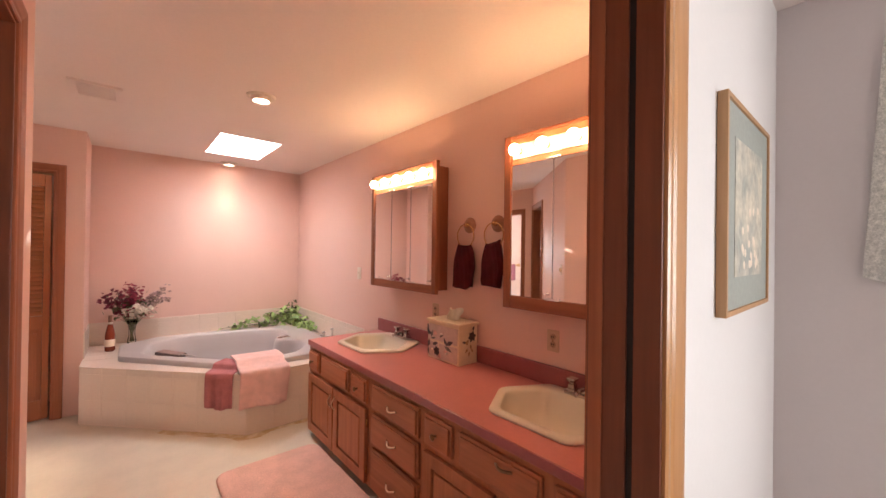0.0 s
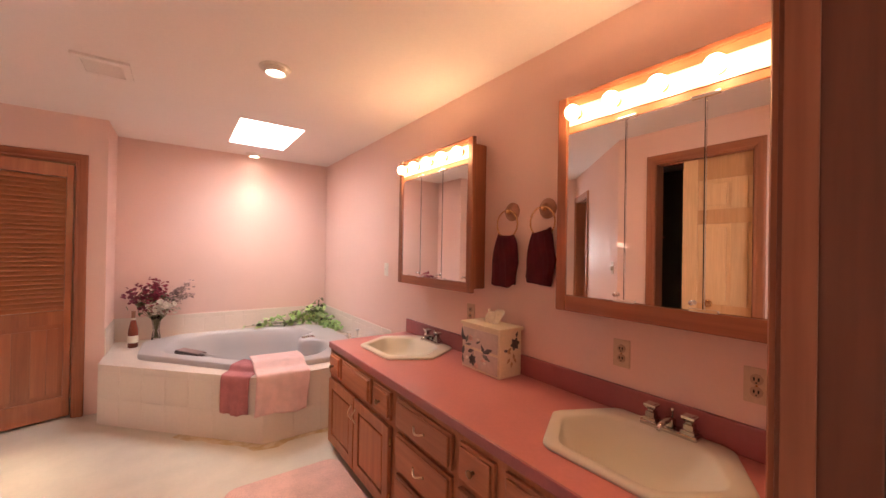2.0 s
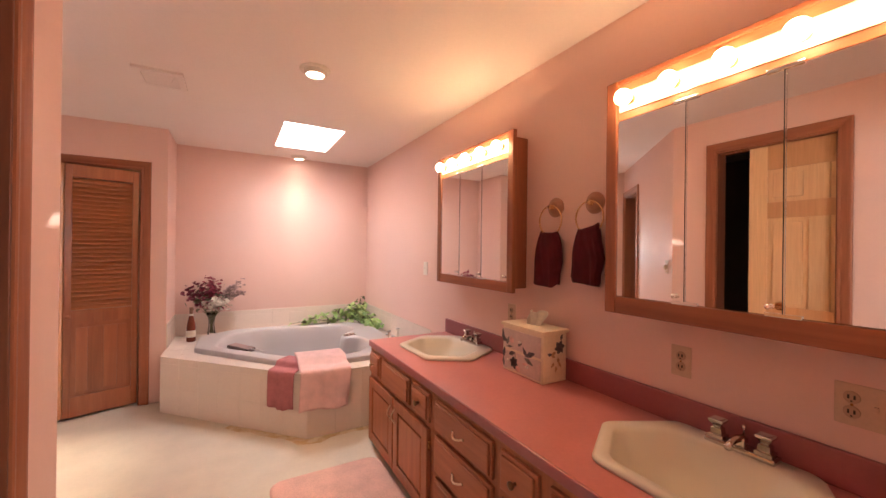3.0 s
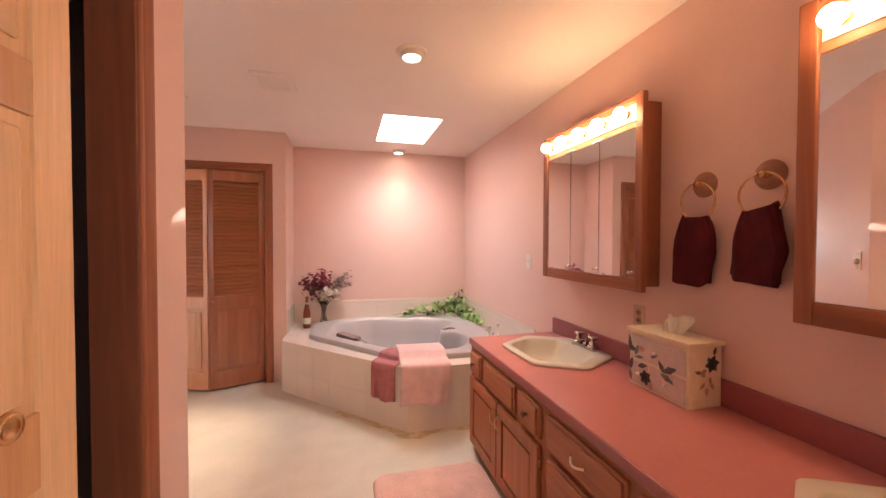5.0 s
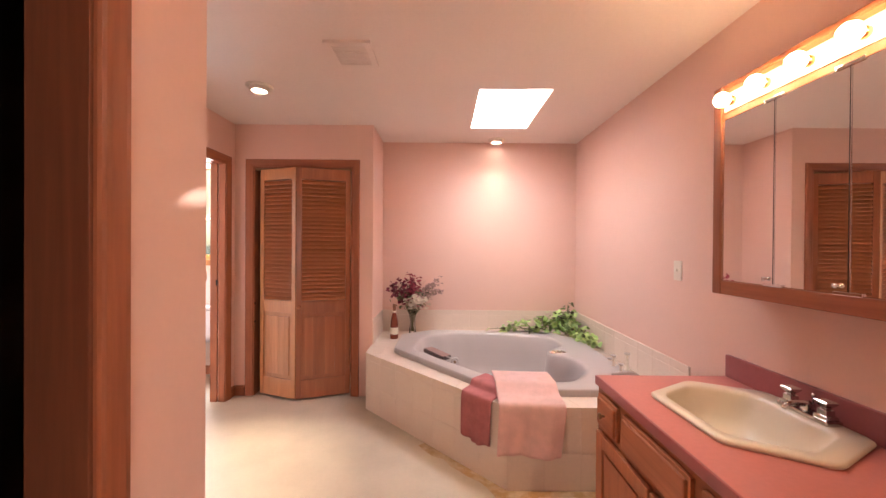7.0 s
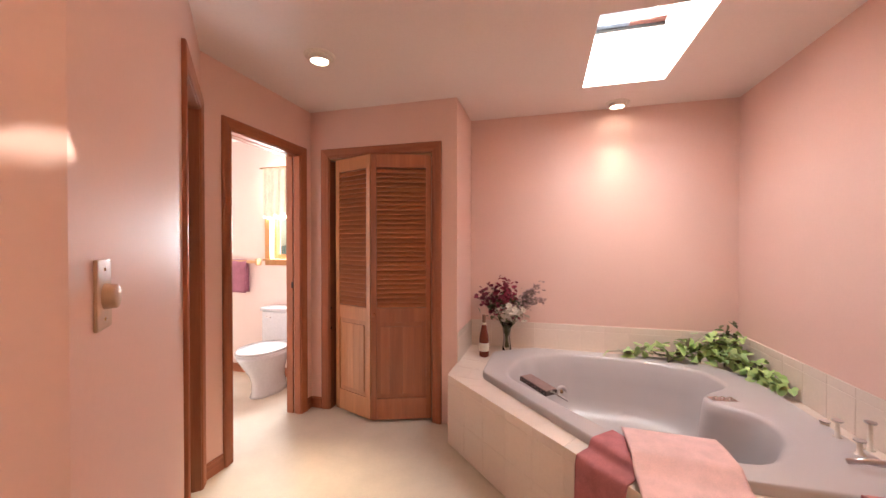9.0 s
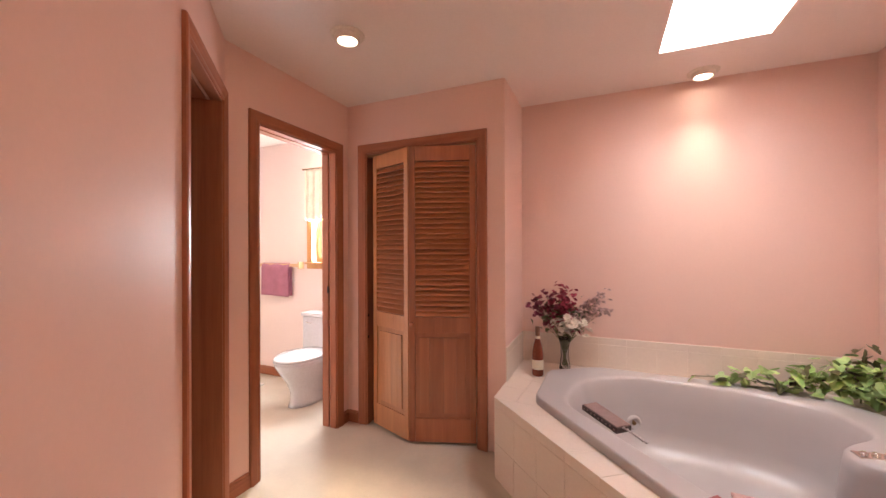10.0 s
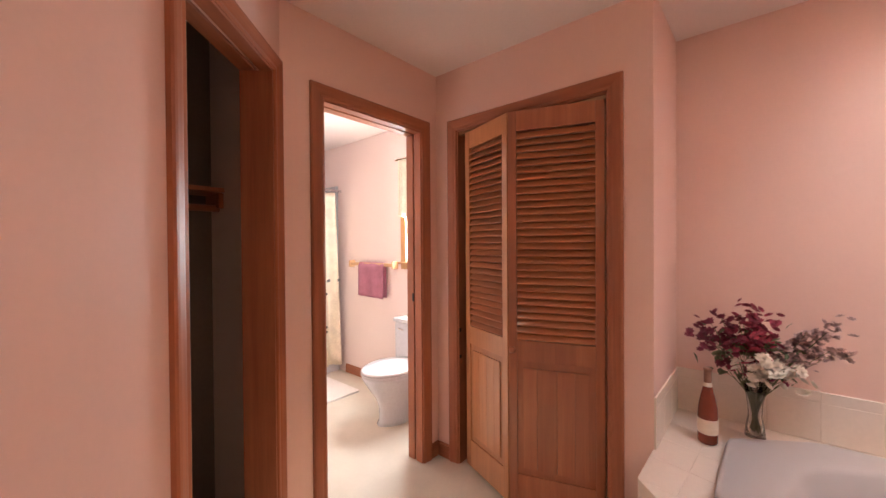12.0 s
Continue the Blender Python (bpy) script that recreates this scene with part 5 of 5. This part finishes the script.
for x in (-2.78, -2.12):
    part("bracket", boxes((x, x + 0.022, -0.065, 0, -0.034, 0.034), bevel=0.004), M_PALEWOOD, bar)


def bar_towel(u, v):
    s = (v - 0.5) * 2
    return (-2.62 + 0.39 * u + 0.006 * math.sin(9 * u + 3 * v), 5.559 - 0.019 * math.copysign(min(1, abs(s) * 9), s) * (1 + 0.25 * math.sin(14 * u)), 1.192 - abs(s) * 0.335 - 0.01 * (s > 0) * u)


mesh("hanging_towel", cloth(bar_towel, 26, 24, 0.006), M_MAUVETERRY, "mauve terry towel over the oak bar", "towel", smooth=True)

# window of the toilet room, with a valance and a sill
WX0, WX1, WZ0, WZ1 = -1.98, -1.36, 1.20, 2.06
w2 = thing("window_2", pose(0, 5.61, 0), "pine framed double hung window with a cream valance", "window", kind="structure")
for a in ((WX0 - 0.065, WX0, -0.016, 0, WZ0 - 0.065, WZ1 + 0.065), (WX1, WX1 + 0.065, -0.016, 0, WZ0 - 0.065, WZ1 + 0.065), (WX0, WX1, -0.016, 0, WZ1, WZ1 + 0.065), (WX0, WX1, -0.016, 0, WZ0 - 0.065, WZ0)):
    part("casing", boxes(a, bevel=0.003), M_PINE, w2)
for a in ((WX0, WX0 + 0.035, 0.05, 0.09, WZ0, WZ1), (WX1 - 0.035, WX1, 0.05, 0.09, WZ0, WZ1), (WX0 + 0.035, WX1 - 0.035, 0.05, 0.09, WZ0, WZ0 + 0.045), (WX0 + 0.035, WX1 - 0.035, 0.05, 0.09, WZ1 - 0.04, WZ1), (WX0 + 0.035, WX1 - 0.035, 0.05, 0.09, 1.61, 1.645)):
    part("sash", boxes(a, bevel=0.003), M_PINE, w2)
part("sill", boxes((WX0 - 0.07, WX1 + 0.07, -0.045, 0.0, WZ0 - 0.018, WZ0), bevel=0.004), M_PINE, w2)
g = part("pane", boxes((WX0 + 0.03, WX1 - 0.03, 0.067, 0.072, WZ0 + 0.04, WZ1 - 0.035)), M_GLASS, w2)
g.visible_shadow = False


def valance(u, v):
    return (WX0 - 0.05 + (WX1 - WX0 + 0.10) * u, 5.555 + 0.016 * math.sin(58 * u) * (0.4 + 0.6 * v), 2.12 - 0.50 * v - 0.02 * math.sin(12 * u) * v)


mesh("window_valance", cloth(valance, 110, 12, 0.0015), M_LACE, "cream gathered voile valance over the window", "curtain", smooth=True)
mesh("valance_rod", tube([(-2.07, 5.565, 2.125), (-1.27, 5.565, 2.125)], 0.008, 10), M_BRASS, "thin brass curtain rod", "curtain rod", smooth=True)

# shower with its curtain
mesh("shower_rod", tube([(-3.0, 4.06, 1.94), (-3.0, 5.605, 1.94)], 0.0125, 12), M_CHROME, "chrome shower curtain rod", "curtain rod", smooth=True)


def shower(u, v):
    y = 4.50 + (1.0 + 0.085 * v) * u
    return (-2.985 + 0.035 * math.sin(46 * u) * (0.5 + 0.5 * v) - 0.02 * math.sin(17 * u), y + 0.03 * v * math.sin(5 * u), 1.91 - 1.82 * v)


sc = mesh("shower_curtain", cloth(shower, 120, 14, 0.002), M_SHOWERCURTAIN, "cream printed shower curtain gathered on its rod", "shower curtain", smooth=True)
for k in range(8):
    part("curtain_ring", tube([(-3.0 + 0.019 * math.cos(a), 4.57 + 0.128 * k, 1.925 + 0.026 * math.sin(a)) for a in [2 * math.pi * i / 14 for i in range(15)]], 0.0025, 6), M_CHROME, sc, smooth=True)
random.seed(3)
for k in range(16):
    u, vv = random.uniform(0.5, 1.0), random.uniform(0.2, 0.85)
    x, y, z = shower(u, vv)
    part("printed_sprig", lathe([(0, 0.003), (0.014, 0.002), (0.017, 0)], 7, m=pose(x + 0.006, y, z, 0, 90, 0)), M_SPRIG, sc)
mesh("shower_panel", boxes((-3.63, -3.06, 5.585, 5.609, 0.0, 2.0), (-3.63, -3.60, 4.05, 5.584, 0.0, 2.0)), M_SHOWERWALL, "grey moulded shower surround", "shower", "structure")
mesh("shower_base", boxes((-3.60, -3.03, 4.05, 5.584, 0.0, 0.09), bevel=0.01), M_PORCELAIN, "low white shower base", "shower", "structure")
mesh("bath_mat", prism(rounded([(-2.93, 4.55), (-2.36, 4.55), (-2.36, 5.36), (-2.93, 5.36)], 0.03), 0.0, 0.016), M_MAT, "white cotton bath mat before the shower", "mat")

# ---- closet ----
cs = thing("closet_shelf", pose(0, 0, 0), "dark stained closet shelf on a wall cleat", "shelf")
part("board", boxes((-1.745, -1.42, 3.1, 3.92, 1.60, 1.62), bevel=0.002), M_TRIM_HY, cs)
part("cleat", boxes((-1.748, -1.728, 3.1, 3.92, 1.51, 1.599)), M_TRIM_HY, cs)
part("bracket", boxes((-1.728, -1.45, 3.905, 3.925, 1.53, 1.599)), M_TRIM_H, cs)
part("hanging_rod", tube([(-1.50, 3.1, 1.53), (-1.50, 3.92, 1.53)], 0.016, 12), M_TRIM_HY, cs, smooth=True)
# Floor darkened in its colour so the closet reads unlit.
M_SHADEFLOOR = material("shade_dark_carpet", (0.07, 0.045, 0.035), 0.95, var=0.1, bump=0.5)
mesh("closet_floor", prism([(-1.748, 1.06), (-0.03, 1.06), (-0.03, 2.74), (-1.16, 3.925), (-1.748, 3.925)], 0.001, 0.008), M_SHADEFLOOR, "closet carpet with its shade put into dark brown", "floor", "structure")

# ---- bedroom ----
M_FRAMEWOOD = wood("picture_frame_wood", (0.52, 0.30, 0.15), (0.40, 0.22, 0.10))
M_MATBOARD = material("sage_matboard", (0.34, 0.37, 0.34), 0.8, var=0.02)
M_PRINT = material("pale_botanical_print", (0.60, 0.56, 0.46), 0.8, var=0.25, scale=9, second=(0.34, 0.36, 0.33), grain=0.1, grain_scale=40)
pf = thing("framed_picture", pose(1.523, 0.894, 1.282), "framed botanical print with a sage mat on the white wall", "picture")
pw, ph = 0.550, 0.578
for a in ((0, 0.014, -0.024, 0, 0, ph), (pw - 0.014, pw, -0.024, 0, 0, ph), (0.014, pw - 0.014, -0.024, 0, 0, 0.014), (0.014, pw - 0.014, -0.024, 0, ph - 0.014, ph)):
    part("frame_bar", boxes(a, bevel=0.002), M_FRAMEWOOD, pf)
part("mat_board", boxes((0.014, pw - 0.014, -0.018, -0.004, 0.014, ph - 0.014)), M_MATBOARD, pf)
part("print", boxes((0.10, pw - 0.10, -0.0195, -0.0182, 0.10, ph - 0.10)), M_PRINT, pf)
random.seed(9)
for k in range(26):
    x, z = random.uniform(0.16, pw - 0.16), random.uniform(0.13, 0.30)
    part("printed_blossom", lathe([(0, 0.0008), (random.uniform(0.004, 0.012), 0.0005), (0.0125, 0)], 9, m=pose(x, -0.0196, z, 90)), M_LABEL, pf)


def lace(u, v):
    return (2.345 + 0.012 * math.sin(50 * u), 0.66 - 0.85 * u - 0.07 * (1 - v) * (1 - u) * 0 + 0.045 * (1 - v) * -1 * (u < 0.2), 2.20 - 0.83 * v - 0.012 * abs(math.sin(26 * u)) * (v > 0.9))


M_BEDLACE = material("white_lace", (0.74, 0.71, 0.67), 0.9, var=0.09, scale=60, grain=0.12, grain_scale=160, bump=0.8, bump_scale=160)
mesh("lace_curtain", cloth(lace, 70, 24, 0.002), M_BEDLACE, "white lace curtain on the bedroom wall", "curtain", smooth=True)

# ---- tiles of the tub surround ----


def tile_run(parent, m, length, n, rows, thick=0.008, gap=0.0017, name="tile"):
    """Rows of alike tiles on a face; local x along, -y out, z up."""
    w = length / n
    for z0, z1 in rows:
        bm = bmesh.new()
        box(bm, gap / 2, w - gap / 2, -thick, 0, 0, z1 - z0 - gap, bevel=0.0013, seg=1)
        first = None
        for i in range(n):
            o = part(name, bm, M_TILE, parent) if first is None else first.copy()
            if first is not None:
                scene.collection.objects.link(o)
            else:
                first = o
            o.matrix_local = m @ pose(i * w, random.uniform(-0.0004, 0.0004), z0 + gap / 2)


def tile_quad(parent, a, b, c, d, n, k=1):
    """Mitred flat tiles between an outer edge a-b and an inner edge d-c."""
    a, b, c, d = (Vector(p) for p in (a, b, c, d))
    for i in range(n):
        for j in range(k):
            def at(u, q):
                return a.lerp(b, u).lerp(d.lerp(c, u), q)
            q = [at(i / n, j / k), at((i + 1) / n, j / k), at((i + 1) / n, (j + 1) / k), at(i / n, (j + 1) / k)]
            mid = sum(q, Vector((0, 0))) / 4
            q = [p + (mid - p).normalized() * 0.0018 for p in q]
            part("deck_tile", prism([tuple(p) for p in q], DZ - 0.009, DZ), M_TILE, parent)


ROWS = [(0.0, 0.205), (0.205, 0.413), (0.413, 0.464)]
for p0, p1, n in (((0.108, 4.81), (1.105, 3.785), 7), ((1.105, 3.785), (2.119, 3.785), 5), ((0.108, 5.062), (0.108, 4.81), 1)):
    m, length = along(p0, p1)
    tile_run(deck, m, length, n, ROWS, thick=0.0028)
tile_quad(deck, (0.104, 4.808), (1.103, 3.779), (1.095, 3.95), (0.37, 4.765), 7)
tile_quad(deck, (1.103, 3.779), (2.117, 3.779), (1.99, 3.95), (1.095, 3.95), 5)
tile_quad(deck, (0.113, 5.60), (0.104, 4.808), (0.37, 4.765), (0.46, 5.46), 4, 2)
tile_quad(deck, (2.110, 5.60), (0.113, 5.60), (0.46, 5.46), (1.98, 5.46), 10)
tile_quad(deck, (2.117, 3.779), (2.110, 5.60), (1.98, 5.46), (1.99, 3.95), 9)
SPL = [(DZ, DZ + 0.175), (DZ + 0.175, DZ + 0.224)]
for p0, p1, n in (((0.1125, 5.609), (2.111, 5.609), 11), ((2.119, 5.60), (2.119, 3.80), 10), ((0.111, 5.066), (0.111, 5.60), 3)):
    m, length = along(p0, p1)
    part("grout_bed", boxes((0.001, length - 0.001, -0.0062, 0, DZ, DZ + 0.222), m=m), M_GROUT, deck)
    tile_run(deck, m, length, n, SPL, name="wall_tile")

w3 = thing("window_3", pose(2.37, -0.548, 0, 0, 0, -90), "white framed bedroom window", "window", kind="structure")
for a in ((0.0, 1.3, 0.03, 0.07, 0.8, 0.84), (0.0, 1.3, 0.03, 0.07, 2.06, 2.1), (0.0, 0.04, 0.03, 0.07, 0.84, 2.06), (1.26, 1.3, 0.03, 0.07, 0.84, 2.06), (0.63, 0.67, 0.03, 0.07, 0.84, 2.06)):
    part("sash", boxes(a, bevel=0.003), M_IVORY, w3)
g = part("pane", boxes((0.02, 1.28, 0.048, 0.053, 0.82, 2.08)), M_GLASS, w3)
g.visible_shadow = False

M_STAIN = material("yellowed_vinyl", (0.50, 0.34, 0.17), 0.55, var=0.10, scale=14, grain=0.04, second=(0.64, 0.52, 0.38))
random.seed(17)
front = [(0.62 + 0.485 * k / 9, 4.283 - 0.498 * k / 9) for k in range(10)] + [(1.105 + 0.50 * k / 6, 3.785) for k in range(1, 7)]
edge = []
for k, (x, y) in enumerate(front):
    w = 0.03 + 0.045 * random.random() + 0.05 * math.exp(-((x - 1.12) / 0.12) ** 2)
    edge.append((x - (0.7 * w if k < 10 else 0), y - (0.7 * w if k < 10 else w)))
mesh("floor_stain", prism([(x + 0.002, y - 0.006) for x, y in front] + edge[::-1], 0.0, 0.0012), M_STAIN, "amber stained vinyl along the foot of the tub", "stain", "structure")

M_GROUND = material("lawn_ground", (0.08, 0.11, 0.05), 0.95, var=0.2, scale=0.6, grain=0.15, grain_scale=9, bump=0.5, bump_scale=20)
mesh("ground", boxes((-900, 900, -900, 900, -0.6, -0.4)), M_GROUND, "green lawn around the house", "ground", "structure")
